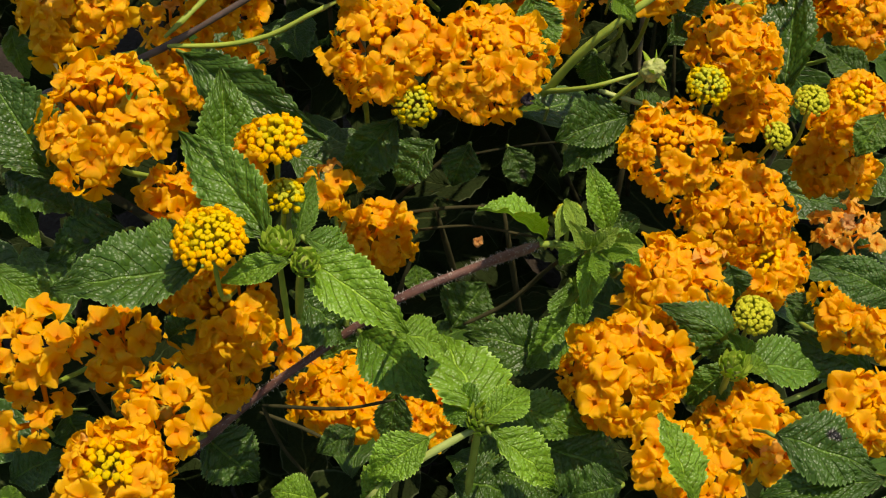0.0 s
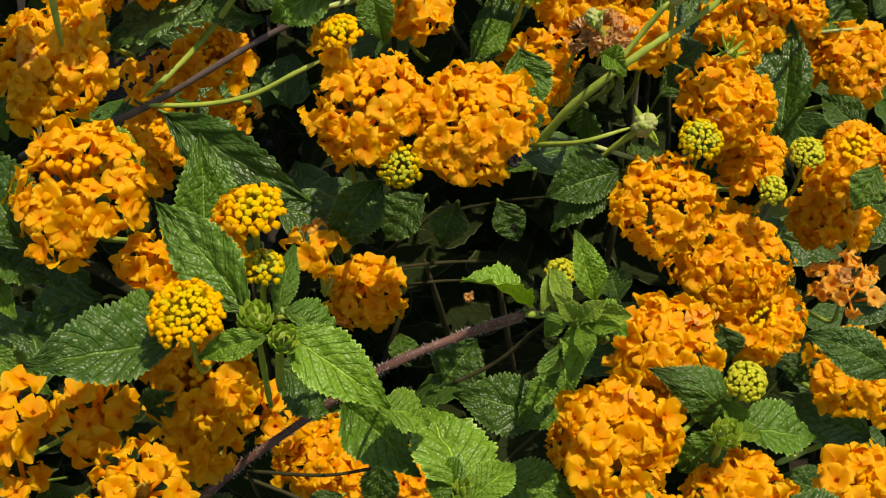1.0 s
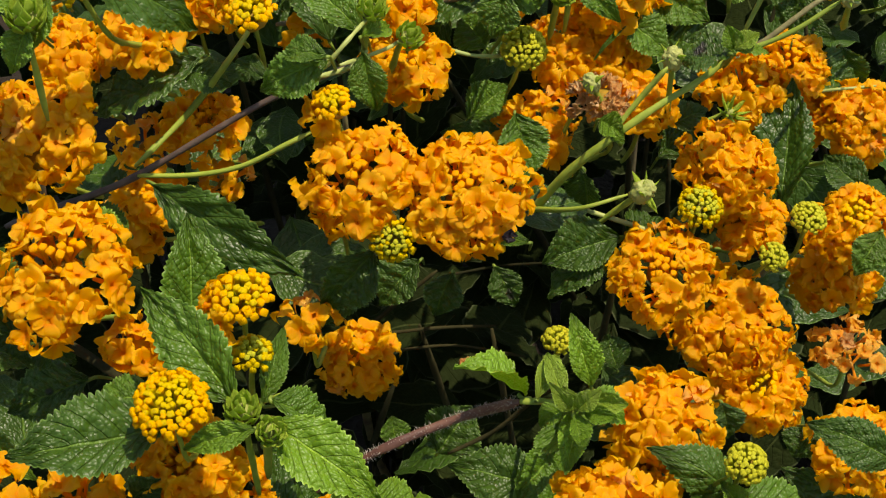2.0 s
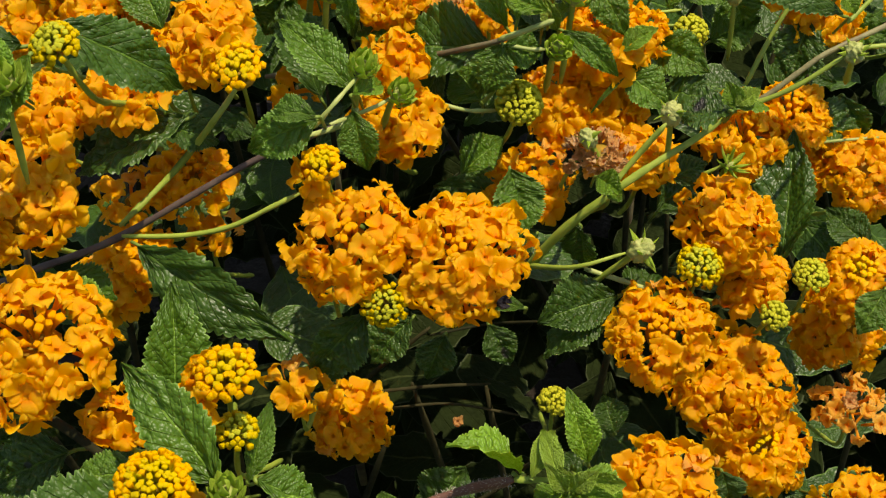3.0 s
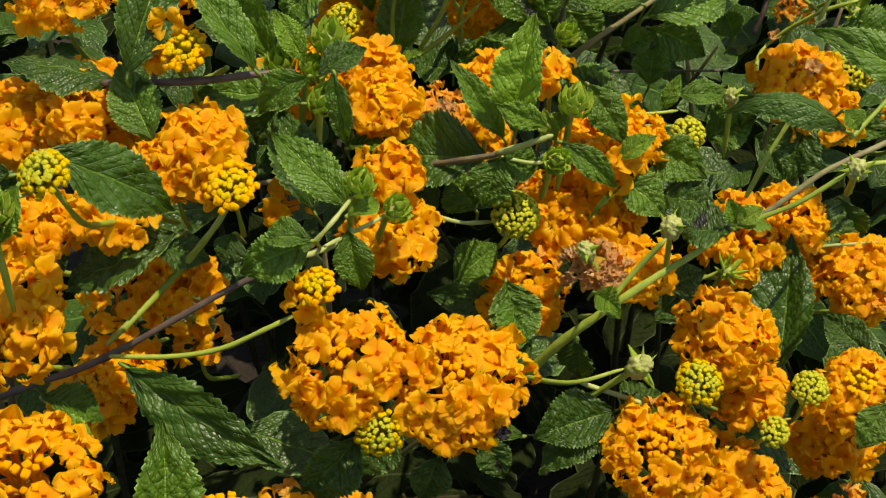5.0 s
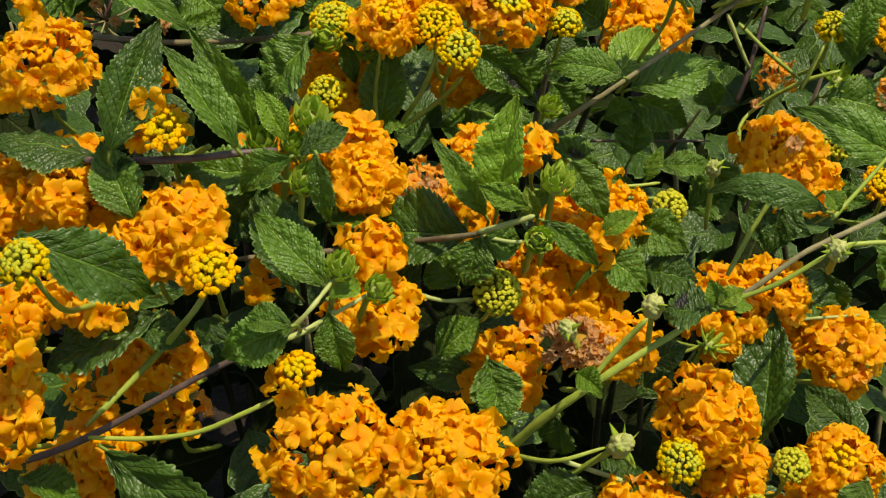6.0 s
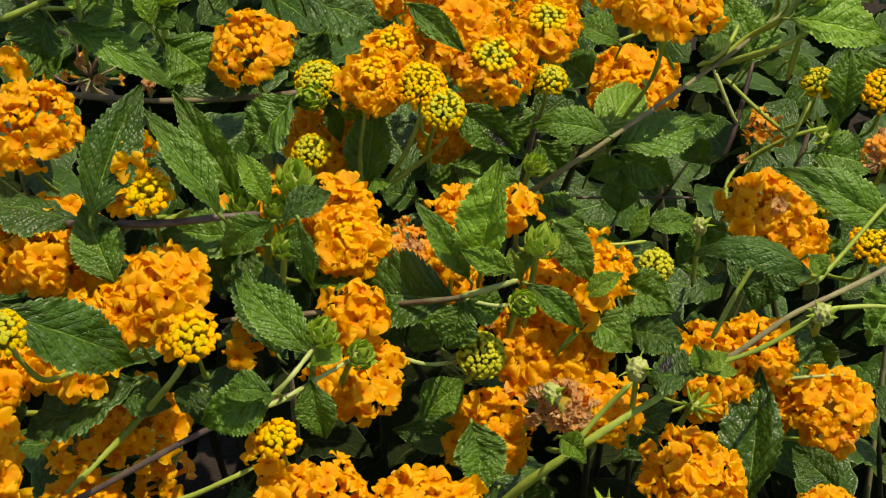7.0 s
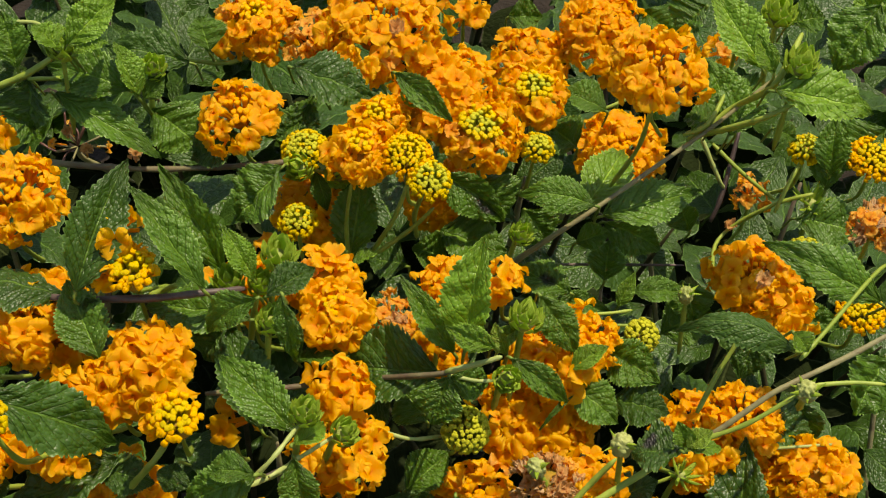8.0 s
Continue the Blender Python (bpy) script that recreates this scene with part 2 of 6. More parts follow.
# ---- leaves ----
def leaf_arrays(length, width, fold, bend, seed, rows=87, cols=19, down=(0, 0.1, -1)):
    """A crenate, quilted leaf blade along +y from the origin, facing +z, with its petiole."""
    rng = np.random.default_rng(seed)
    s = np.linspace(0, 1, rows)
    v = np.sign(np.linspace(-1, 1, cols)) * np.abs(np.linspace(-1, 1, cols)) ** 0.9
    peak = 0.35 + 0.08 * rng.random()
    shape = np.where(s < peak, np.clip(np.sin(np.pi / 2 * np.clip(s / peak, 0, 1)), 0, 1) ** 0.95, np.clip(np.cos(np.pi / 2 * ((s - peak) / (1 - peak))), 0, 1) ** 1.17)
    half = 0.5 * width * np.clip(shape, 0.0, 1) + 0.0002
    teeth = rng.uniform(18, 22)
    saw = ((s * teeth + 0.06 * np.sin(s * 23 + seed)) % 1.0)
    tooth = np.where(saw < 0.66, np.sin(np.pi / 2 * saw / 0.66) ** 0.8, np.cos(np.pi / 2 * (saw - 0.66) / 0.34) ** 0.7)
    S, V = np.meshgrid(s, v, indexing="ij")
    edge = np.abs(V) ** 6
    lop = 1 + 0.06 * rng.standard_normal() * np.sign(V)
    half2 = half[:, None] * lop * (1 + edge * (0.11 * tooth[:, None] - 0.05)) + edge * width * 0.02 * tooth[:, None] * (S < 0.97)
    x = V * half2
    sway = 0.12 * length * rng.standard_normal()
    x = x + sway * S ** 2 - sway * S
    y = S * length + np.abs(V) ** 1.5 * half2 * 0.10
    phase = (S - VEIN_SLANT * np.abs(V)) * VEINS + 0.12 * np.sin(S * 9 + seed) * (V > 0)
    quilt = np.abs(np.sin(np.pi * phase)) ** 0.65 * (1 - np.exp(-np.abs(V) * 9)) * (1 - 0.6 * np.abs(V) ** 3)
    z = quilt * width * rng.uniform(0.03, 0.05)
    z = z + np.abs(V) * half2 * fold - (np.abs(V) ** 3) * half2 * 0.16 * (1 + 0.5 * rng.standard_normal())
    z = z + bend * length * 4 * S * (1 - S) - 0.06 * length * np.clip(S - 0.75, 0, 1) * 4 * rng.random()
    for _ in range(3):
        fx, fy, ph = rng.normal(0, 1.2), rng.uniform(1, 5), rng.uniform(0, 6.3)
        z = z + width * 0.018 * np.sin(2 * np.pi * (fy * S + fx * V) + ph)
    z = z + np.sin(S * 40 + 5 * np.sign(V) + rng.uniform(0, 6)) * edge * width * 0.03
    verts = np.stack([x, y, z], -1).reshape(-1, 3)
    uv = np.stack([S, V], -1).reshape(-1, 2)
    faces = [tuple(f) for f in grid_faces(rows, cols, False)]
    foot = np.array([(0, length * 0.10, verts[cols * 6 + cols // 2][2] - 0.0008), (0, 0, -0.0006), (down[0] * 0.002, down[1] * 0.002 - length * 0.06, down[2] * 0.002), (down[0] * 0.007, down[1] * 0.007 - length * 0.06, down[2] * 0.007), (down[0] * 0.016, down[1] * 0.016 - length * 0.05, down[2] * 0.016)])
    line = smooth_line(foot, 4)
    tv, tf = tube_arrays(line, np.linspace(0.00045, 0.0003, len(line)), 6, 0)
    return (verts, faces, uv), (tv, tf, np.zeros((len(tv), 2)))


def leaf_place(base, tip, face):
    """The pose of a leaf from its foot to its tip, turned to face the given way."""
    b, t = Vector(base) * MM, Vector(tip) * MM
    y = (t - b).normalized()
    z = Vector(face)
    z = (z - y * z.dot(y)).normalized()
    m = Matrix((y.cross(z), y, z)).transposed().to_4x4()
    m.translation = b
    return m, (t - b).length


def leaf(branch, base, tip, width, face, fold=0.15, bend=0.04, tone="mid", seed=0, spot=None, label=""):
    """One leaf of a branch: base and tip in millimetres."""
    m, length = leaf_place(base, tip, face)
    look_of = leaf_looks[tone] if spot is None else leaf_material("spotted_leaf", *GREENS[tone], spot=spot)
    blade, foot = leaf_arrays(length, width * MM, fold, bend, seed, down=m.to_3x3().inverted() @ Vector((-0.1, 0.55, -0.83)))
    ob = part("leaf", mesh_of("leaf", *blade, look_of), branch, m, label)
    part("petiole", mesh_of("petiole", *foot, stem_looks["petiole"]), ob)
    ob.matrix_parent_inverse = Matrix.Translation(-branch.location)
    return ob


def branch(label, x, y, z):
    """A leafy branch: an empty at its foot, under which its stem and leaves go."""
    ob = new("lantana_branch")
    ob.location = Vector((x, y, z)) * MM
    return tagged(ob, label, "branch", "lantana branches")


def stem(parent, look_name, start, end, *points, hairs=0, seed=0):
    """A stem through points in millimetres, tapering from start to end (radii)."""
    pts = [Vector(p) * MM for p in points]
    ob = tube("stem", pts, start * MM, end * MM, look_name, parent, seed)
    ob.matrix_parent_inverse = Matrix.Translation(-parent.location)
    if hairs:
        rng = np.random.default_rng(seed)
        line = smooth_line(pts, 30)
        verts, faces = [], []
        for _ in range(hairs):
            k = rng.integers(1, len(line) - 1)
            way = Vector(line[k + 1] - line[k - 1]).normalized()
            out = Vector(rng.standard_normal(3))
            out = (out - way * out.dot(way)).normalized()
            p = Vector(line[k]) + out * start * MM * 0.9
            q = p + (out + way * rng.normal(0, 0.4)) * rng.uniform(0.35, 0.9) * MM
            side = way.cross(out)
            first = len(verts)
            verts += [p + way * 0.000045, p - way * 0.000045 + side * 0.000045, p - way * 0.000045 - side * 0.000045, q]
            faces += [(first, first + 1, first + 3), (first + 1, first + 2, first + 3), (first + 2, first, first + 3)]
        part("stem_hairs", mesh_of("stem_hairs", verts, faces, np.zeros((len(verts), 2)), hair_look), ob, None, "fine pale bristles")
    return ob


# ---- flowers ----
def floret_mesh(seed, material, crumple=0.0, tube_long=1.5):
    """A trumpet-shaped floret of unit radius that opens towards +z: four or five rounded, cupped lobes round a narrow throat."""
    rng = np.random.default_rng(seed)
    lobes = 5 if rng.random() < 0.25 else 4
    seg = 10
    turn = np.linspace(0, 2 * np.pi, seg, endpoint=False)
    rings = ((0.11, -tube_long), (0.13, -0.6), (0.16, -0.2), (0.26, 0.0))
    verts, uvs, faces, n = [], [], [], 0
    for k, (rho, z0) in enumerate(rings):
        verts.append(np.stack([rho * np.cos(turn), rho * np.sin(turn), np.full(seg, z0)], -1))
        uvs.append(np.stack([np.full(seg, 0.06 * k), turn / (2 * np.pi)], -1))
    faces.append(grid_faces(len(rings), seg, True))
    n = len(rings) * seg
    bowl = rng.uniform(0.1, 0.6)
    rows, cols = 9, 9
    U, V = np.meshgrid(np.linspace(0, 1, rows) ** 0.9, np.linspace(-1, 1, cols), indexing="ij")
    for k in range(lobes):
        way = 2 * np.pi * k / lobes + rng.normal(0, 0.13)
        size, wide = rng.uniform(0.78, 1.12), rng.uniform(0.52, 0.7) * (0.86 if lobes == 5 else 1)
        rise, cup, curl, lean = bowl + rng.uniform(-0.2, 0.22), rng.uniform(-0.15, 0.75), rng.uniform(0.1, 0.8), rng.normal(0, 0.16)
        swell = np.where(U < 0.6, 0.42 + 0.58 * np.sin(np.pi / 2 * np.clip(U / 0.6, 0, 1)), np.sqrt(np.clip(1 - ((U - 0.6) / 0.415) ** 2, 0, 1)))
        half = wide * size * np.maximum(swell, 0.1)
        radius = (0.14 + 0.86 * U) * size * (1 - rng.uniform(0, 0.13) * np.exp(-(V / 0.3) ** 2) * U ** 5)
        radius = radius * (1 + 0.05 * np.sin(rng.uniform(4, 10) * V + rng.uniform(0, 6.3)) * U ** 3)
        y = V * half
        z = rise * U ** 1.5 + cup * V ** 2 * half - curl * U ** 4 * 0.55 - 0.16 * np.abs(V) ** 5 * U - 0.16 * U ** 8 + lean * V * U * 0.6
        z = z + 0.11 * U ** 2 * np.sin(rng.uniform(4, 9) * V + rng.uniform(0, 6.3)) + 0.05 * np.sin(np.pi * U) + 0.02 * (k % 2)
        z = z + 0.012 * U * rng.standard_normal((rows, cols)) + crumple * U * rng.normal(0, 0.3, (rows, cols))
        shrink = 1 - crumple * 0.45 * U - 0.1 * curl * U ** 3
        px, py = radius * shrink, y * shrink
        verts.append(np.stack([px * np.cos(way) - py * np.sin(way), px * np.sin(way) + py * np.cos(way), z], -1).reshape(-1, 3))
        rim = 0.2 + 0.8 * np.maximum(U, np.abs(V) ** 2 * np.clip(U * 1.6, 0, 1))
        uvs.append(np.stack([rim, k / lobes + 0.09 * V], -1).reshape(-1, 2))
        faces.append(grid_faces(rows, cols, False, n))
        n += rows * cols
    return mesh_of("floret", np.concatenate(verts), np.concatenate(faces), np.concatenate(uvs), material)


def bud_mesh(material, long=2.2):
    """A club-shaped, square-ended unopened bud of unit width, root at the origin."""
    seg = 8
    turn = np.linspace(0, 2 * np.pi, seg, endpoint=False)
    box = 1 / (np.abs(np.cos(turn)) ** 6 + np.abs(np.sin(turn)) ** 6) ** (1 / 6)
    rings = ((0.2, -0.8), (0.22, 0.2), (0.33, 0.58), (0.46, 0.8), (0.49, 0.93), (0.4, 1.02), (0.07, 1.0))
    verts, uvs = [], []
    for rad, z in rings:
        r = rad * (0.1 + 0.9 * box)
        dip = -0.05 * np.abs(np.cos(2 * turn)) if z > 1.01 else np.zeros(seg)
        verts.append(np.stack([r * np.cos(turn), r * np.sin(turn), z * long + dip], -1))
        uvs.append(np.stack([np.full(seg, max(z, 0)), turn / 6.283], -1))
    faces = [tuple(f) for f in grid_faces(len(rings), seg, True)] + [tuple(range((len(rings) - 1) * seg, len(rings) * seg))]
    return mesh_of("bud", np.concatenate(verts), faces, np.concatenate(uvs), material)


def bract_mesh():
    """A narrow pointed bract of unit length along +z, slightly cupped."""
    seg = 6
    turn = np.linspace(0, 2 * np.pi, seg, endpoint=False)
    verts, uvs = [], []
    for u in np.linspace(0, 1, 8):
        w = 0.2 * np.sin(np.pi * (0.12 + 0.88 * u)) ** 0.8 * (1 - 0.55 * u) + 0.004
        bow = 0.3 * u
        verts.append(np.stack([w * np.cos(turn), 0.4 * w * np.sin(turn) + bow * u, np.full(seg, u)], -1))
        uvs.append(np.stack([np.full(seg, u), turn / 6.283], -1))
    faces = [tuple(f) for f in grid_faces(8, seg, True)]
    return mesh_of("bract", np.concatenate(verts), faces, np.concatenate(uvs), bract_look)


long_meshes = [floret_mesh(20 + k, petal_look, 0.15, 2.5) for k in range(6)]
floret_meshes = [floret_mesh(k, petal_look) for k in range(14)]
withered_meshes = [floret_mesh(40 + k, withered_look, 0.22, 2.6) for k in range(5)]
dry_meshes = [floret_mesh(60 + k, dry_look, 0.7) for k in range(5)]
black_mesh = floret_mesh(77, petal_material("black_petal", (0.02, 0.015, 0.02), (0.03, 0.022, 0.032), (0.05, 0.04, 0.055), (0.06, 0.045, 0.06), (0.03, 0.02, 0.03)), 0.8)
bud_meshes = {tone: bud_mesh(bud_looks[tone]) for tone in bud_looks}
bract = bract_mesh()


def dome_ways(count, widest, rng, jitter):
    """Ways from a head's middle, evenly over a dome that reaches `widest` degrees from its top."""
    low = math.cos(radians(widest))
    out = []
    for k in range(count):
        z = 1 - (k + 0.5) / count * (1 - low)
        a = k * 2.399963 + rng.normal(0, jitter)
        z = max(-1, min(1, z + rng.normal(0, jitter * 0.25)))
        r = math.sqrt(max(0, 1 - z * z))
        out.append((Vector((r * math.cos(a), r * math.sin(a), z)), math.degrees(math.acos(z))))
    return out


def core_mesh(name, radius, flat, material):
    """The leafy green middle of a head."""
    bm = bmesh.new()
    bmesh.ops.create_icosphere(bm, subdivisions=2, radius=1)
    for v in bm.verts:
        v.co = Vector((v.co.x * radius, v.co.y * radius, v.co.z * radius * flat)) * (0.9 + 0.2 * noise.noise(v.co * 2.5))
    me = bpy.data.meshes.new(name)
    bm.to_mesh(me)
    bm.free()
    me.materials.append(material)
    me.polygons.foreach_set("use_smooth", np.ones(len(me.polygons), dtype=bool))
    return me


def flower_head(label, middle, radius, axis, kind="full", buds=0, tone="yellow", seed=0, flat=0.66, floret=3.1, foot=None, widest=95, thick=0.55, eye=None, open_side=None):
    """A domed lantana flower head in millimetres. buds: degrees from the top that are still unopened; the rest is open florets.
    eye: degrees from the top of a full head that hold small closed florets; open_side: the way to which a budding head has begun to open."""
    rng = np.random.default_rng(seed)
    flat = flat * rng.uniform(0.9, 1.12)
    head = tagged(new("flower_head"), label, "flower", "lantana flower heads")
    head.location = Vector(middle) * MM
    lean = turned(axis, rng.uniform(0, 6.28)) @ Matrix.Diagonal((rng.uniform(0.93, 1.07), rng.uniform(0.93, 1.07), 1, 1))
    r = radius * MM
    if eye is None:
        eye = rng.choice((0, 0, 16, 26)) if kind == "full" and radius > 6.5 else 0
    core = r * (0.36 if eye else 0.2 if kind in ("loose", "withered") else 0.62)
    if buds:
        core = max(core, 0.95 * r - 2.4 * MM)
    part("receptacle", core_mesh("receptacle", core, flat, core_look), head, lean)
    down = Vector(axis) * -1
    end = (Vector(foot) - Vector(middle)) * MM if foot else (down * 7 + Vector((rng.normal(-4, 3), rng.uniform(16, 24), -32))) * MM
    bowed = down * min(end.length * 0.4, 0.016)
    tube("stalk", [Vector((0, 0, 0)), bowed, (bowed + end) * 0.5 + Vector((0, 0, -0.001)), end], thick * MM * 0.9, thick * MM * 1.15, "green", head, seed)
    if kind in ("full", "mixed", "loose", "dry", "withered"):
        size = floret * MM * 0.94
        share = {"full": 1.0, "mixed": 1.0, "loose": 0.5, "dry": 0.9, "withered": 0.42}[kind]
        count = int(share * 2 * math.pi * r * r * (1 - math.cos(radians(widest))) * (0.5 + 0.5 * flat) / (1.3 * size * size))
        for way, angle in dome_ways(count, widest, rng, 0.16):
            if angle < max(buds, eye + rng.normal(0, 3)):
                continue
            if open_side is not None and (lean.to_3x3() @ way).normalized().dot(Vector(open_side).normalized()) < 0.35:
                continue
            deep = r * (1 + rng.normal(0, 0.085) + 0.2 * noise.noise(way * 1.5 + Vector((seed, 0, 0)))) * (0.95 if kind != "loose" else rng.uniform(0.75, 1.02))
            at = Vector((way.x, way.y, way.z * flat)) * deep
            out = (Vector((way.x, way.y, way.z / flat)).normalized() + Vector(rng.normal(0, 0.18 if kind == "loose" else 0.3, 3))).normalized()
            m = lean @ Matrix.Translation(at) @ turned(out, rng.uniform(0, 6.28)) @ Matrix.Scale(size * rng.uniform(0.8, 1.2), 4)
            if kind == "dry":
                mesh = (dry_meshes, withered_meshes)[rng.random() < 0.4][rng.integers(5)]
            elif kind == "withered" or rng.random() < 0.015:
                mesh = withered_meshes[rng.integers(5)]
            elif kind == "loose":
                mesh = long_meshes[rng.integers(6)]
            else:
                mesh = floret_meshes[rng.integers(14)]
            part("floret", mesh, head, m)
    if eye:
        for k in range(int(4 + eye * 0.5)):
            a, b = k * 2.4 + rng.normal(0, 0.2), radians(eye) * math.sqrt((k + 0.4) / (4 + eye * 0.5)) * 1.1
            out = Vector((math.sin(b) * math.cos(a), math.sin(b) * math.sin(a), math.cos(b)))
            at = Vector((out.x, out.y, out.z * flat)) * r * rng.uniform(0.72, 0.92) - out * 2.4 * MM
            m = lean @ Matrix.Translation(at) @ turned(out + Vector(rng.normal(0, 0.15, 3)), rng.uniform(0, 6.28)) @ Matrix.Scale(rng.uniform(1.3, 1.8) * MM, 4)
            part("bud", bud_meshes["orange"], head, m)
    if buds:
        size = (1.12 if kind == "bud" else 1.36) * MM
        count = int(2 * math.pi * r * r * (1 - math.cos(radians(buds))) * (0.5 + 0.5 * flat) / (0.9 * size * size))
        for way, angle in dome_ways(count, buds, rng, 0.1):
            share = angle / max(buds, 1)
            s = size * (0.82 + 0.26 * share) * rng.uniform(0.92, 1.08)
            long = 2.2 * s
            at = Vector((way.x, way.y, way.z * flat)) * (r * (0.97 if kind == "bud" else 0.95) * (1 + rng.normal(0, 0.03)) - long * 0.8)
            out = (Vector((way.x, way.y, way.z / flat)).normalized() + Vector(rng.normal(0, 0.12, 3))).normalized()
            m = lean @ Matrix.Translation(at) @ turned(out, rng.uniform(0, 6.28)) @ Matrix.Scale(s, 4)
            inner = {"yellow": "lime", "lime": "olive", "olive": "olive", "green": "green"}[tone]
            part("bud", bud_meshes[inner if share < 0.6 and rng.random() < 0.85 else tone], head, m)
    return head


def green_bud_head(label, middle, radius, axis, seed=0, foot=None, spread=0.08, count=28):
    """A young head: a tuft of pointed green bracts over a stalk."""
    rng = np.random.default_rng(seed)
    head = tagged(new("green_bud_head"), label, "flower bud", "young green heads")
    head.location = Vector(middle) * MM
    lean = turned(axis, rng.uniform(0, 6.28))
    r = radius * MM
    part("receptacle", core_mesh("receptacle", r * (0.6 if spread < 0.5 else 0.36), 1.05, seed_look), head, lean)
    end = (Vector(foot) - Vector(middle)) * MM if foot else (Vector(axis) * -14 + Vector((0, 0, -12))) * MM
    tube("stalk", [Vector((0, 0, 0)), Vector(axis) * -0.004, end], 0.55 * MM, 0.75 * MM, "green", head, seed)
    for way, angle in dome_ways(count, 112, rng, 0.1):
        at = Vector((way.x * 0.62, way.y * 0.62, way.z * 0.75 - 0.15)) * r * (1 if spread < 0.5 else 0.35)
        lift = Vector((way.x * (1 + spread), way.y * (1 + spread), max(0.1, way.z) + 0.8)).normalized()
        tall = r * rng.uniform(0.65, 0.9)
        part("bract", bract, head, lean @ Matrix.Translation(at) @ cupped(lift) @ Matrix.Diagonal((tall * (2.5 if spread < 0.5 else 1.0), tall * 1.3, tall * (1 if spread < 0.5 else 1.5), 1)))
    return head


def seed_head(label, middle, radius, axis, seed=0, foot=None):
    """A spent head: a knobbly pale receptacle with a few bracts left at its rim."""
    rng = np.random.default_rng(seed)
    head = tagged(new("seed_head"), label, "seed head", "spent heads")
    head.location = Vector(middle) * MM
    lean = turned(axis, rng.uniform(0, 6.28))
    r = radius * MM
    bm = bmesh.new()
    bmesh.ops.create_icosphere(bm, subdivisions=4, radius=1)
    for v in bm.verts:
        v.co = Vector((v.co.x * r * 0.8, v.co.y * r * 0.8, v.co.z * r)) * (1 + 0.16 * noise.cell(v.co * 4.0) + 0.05 * noise.noise(v.co * 9))
    me = bpy.data.meshes.new("knob")
    bm.to_mesh(me)
    bm.free()
    me.materials.append(seed_look)
    me.polygons.foreach_set("use_smooth", np.ones(len(me.polygons), dtype=bool))
    part("knob", me, head, lean)
    end = (Vector(foot) - Vector(middle)) * MM if foot else Vector(axis) * -0.02
    tube("stalk", [Vector((0, 0, 0)), Vector(axis) * -0.005, end], 0.6 * MM, 0.8 * MM, "green", head, seed)
    for k in range(7):
        a = k * 0.9 + rng.normal(0, 0.2)
        lift = Vector((math.cos(a), math.sin(a), rng.uniform(0.2, 1.3))).normalized()
        tall = r * rng.uniform(1.1, 1.9)
        part("bract", bract, head, lean @ turned(lift, rng.uniform(0, 6)) @ Matrix.Diagonal((tall, tall, tall, 1)))
    return head


def spent_head(label, middle, reach, axis, seed=0):
    """A head that has dropped its florets: thin dry stalks that spread from one point, a few withered florets left."""
    rng = np.random.default_rng(seed)
    head = tagged(new("spent_head"), label, "seed head", "spent heads")
    head.location = Vector(middle) * MM
    lean = turned(axis).to_3x3()
    tube("stalk", [Vector((0, 0, 0)), lean @ Vector((0, 0, -0.006)), Vector((0.004, 0.02, -0.03))], 0.6 * MM, 0.7 * MM, "brown", head, seed)
    for k, (way, angle) in enumerate(dome_ways(17, 100, rng, 0.3)):
        end = lean @ way * reach * MM * rng.uniform(0.7, 1.15)
        bow = Vector(rng.normal(0, 0.0008, 3))
        tube("dry_stalk", [Vector((0, 0, 0)), end * 0.5 + bow, end], 0.2 * MM, 0.34 * MM, ("maroon", "brown", "dark")[k % 3], head, seed + k)
        if k in (4, 9, 13):
            part("floret", withered_meshes[k % 5], head, Matrix.Translation(end) @ turned(end, k) @ Matrix.Scale(1.7 * MM, 4))
    return head


def dried_floret(label, middle, size, axis, seed, dark=False):
    """A fallen, shrivelled floret."""
    ob = tagged(new("dried_floret", black_mesh if dark else dry_meshes[seed % 5]), label, "dried flower", "fallen florets")
    ob.matrix_basis = Matrix.Translation(Vector(middle) * MM) @ turned(axis, seed * 1.7) @ Matrix.Scale(size * MM, 4)
    return ob


def woody_stems(label, x, y, seed, count=7):
    """The bare woody stems of one root stock, from the soil up into the foliage."""
    rng = np.random.default_rng(seed)
    stock = tagged(new("woody_stems"), label, "shrub stems", "root stocks")
    stock.location = (x * MM, y * MM, 0)
    for k in range(count):
        a, lean = rng.uniform(0, 6.28), rng.uniform(10, 80)
        top = canopy(x + lean * math.cos(a), y + lean * math.sin(a)) - rng.uniform(45, 75)
        pts = [Vector((rng.normal(0, 4), rng.normal(0, 4), -4)) * MM]
        for u in (0.3, 0.6, 1.0):
            pts.append(Vector((lean * math.cos(a) * u ** 1.4 + rng.normal(0, 4), lean * math.sin(a) * u ** 1.4 + rng.normal(0, 4), top * u)) * MM)
        # Mostly the dark look, which puts the foliage's shade into the colour.
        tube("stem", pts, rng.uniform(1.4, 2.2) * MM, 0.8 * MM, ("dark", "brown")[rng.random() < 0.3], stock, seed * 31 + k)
    return stock


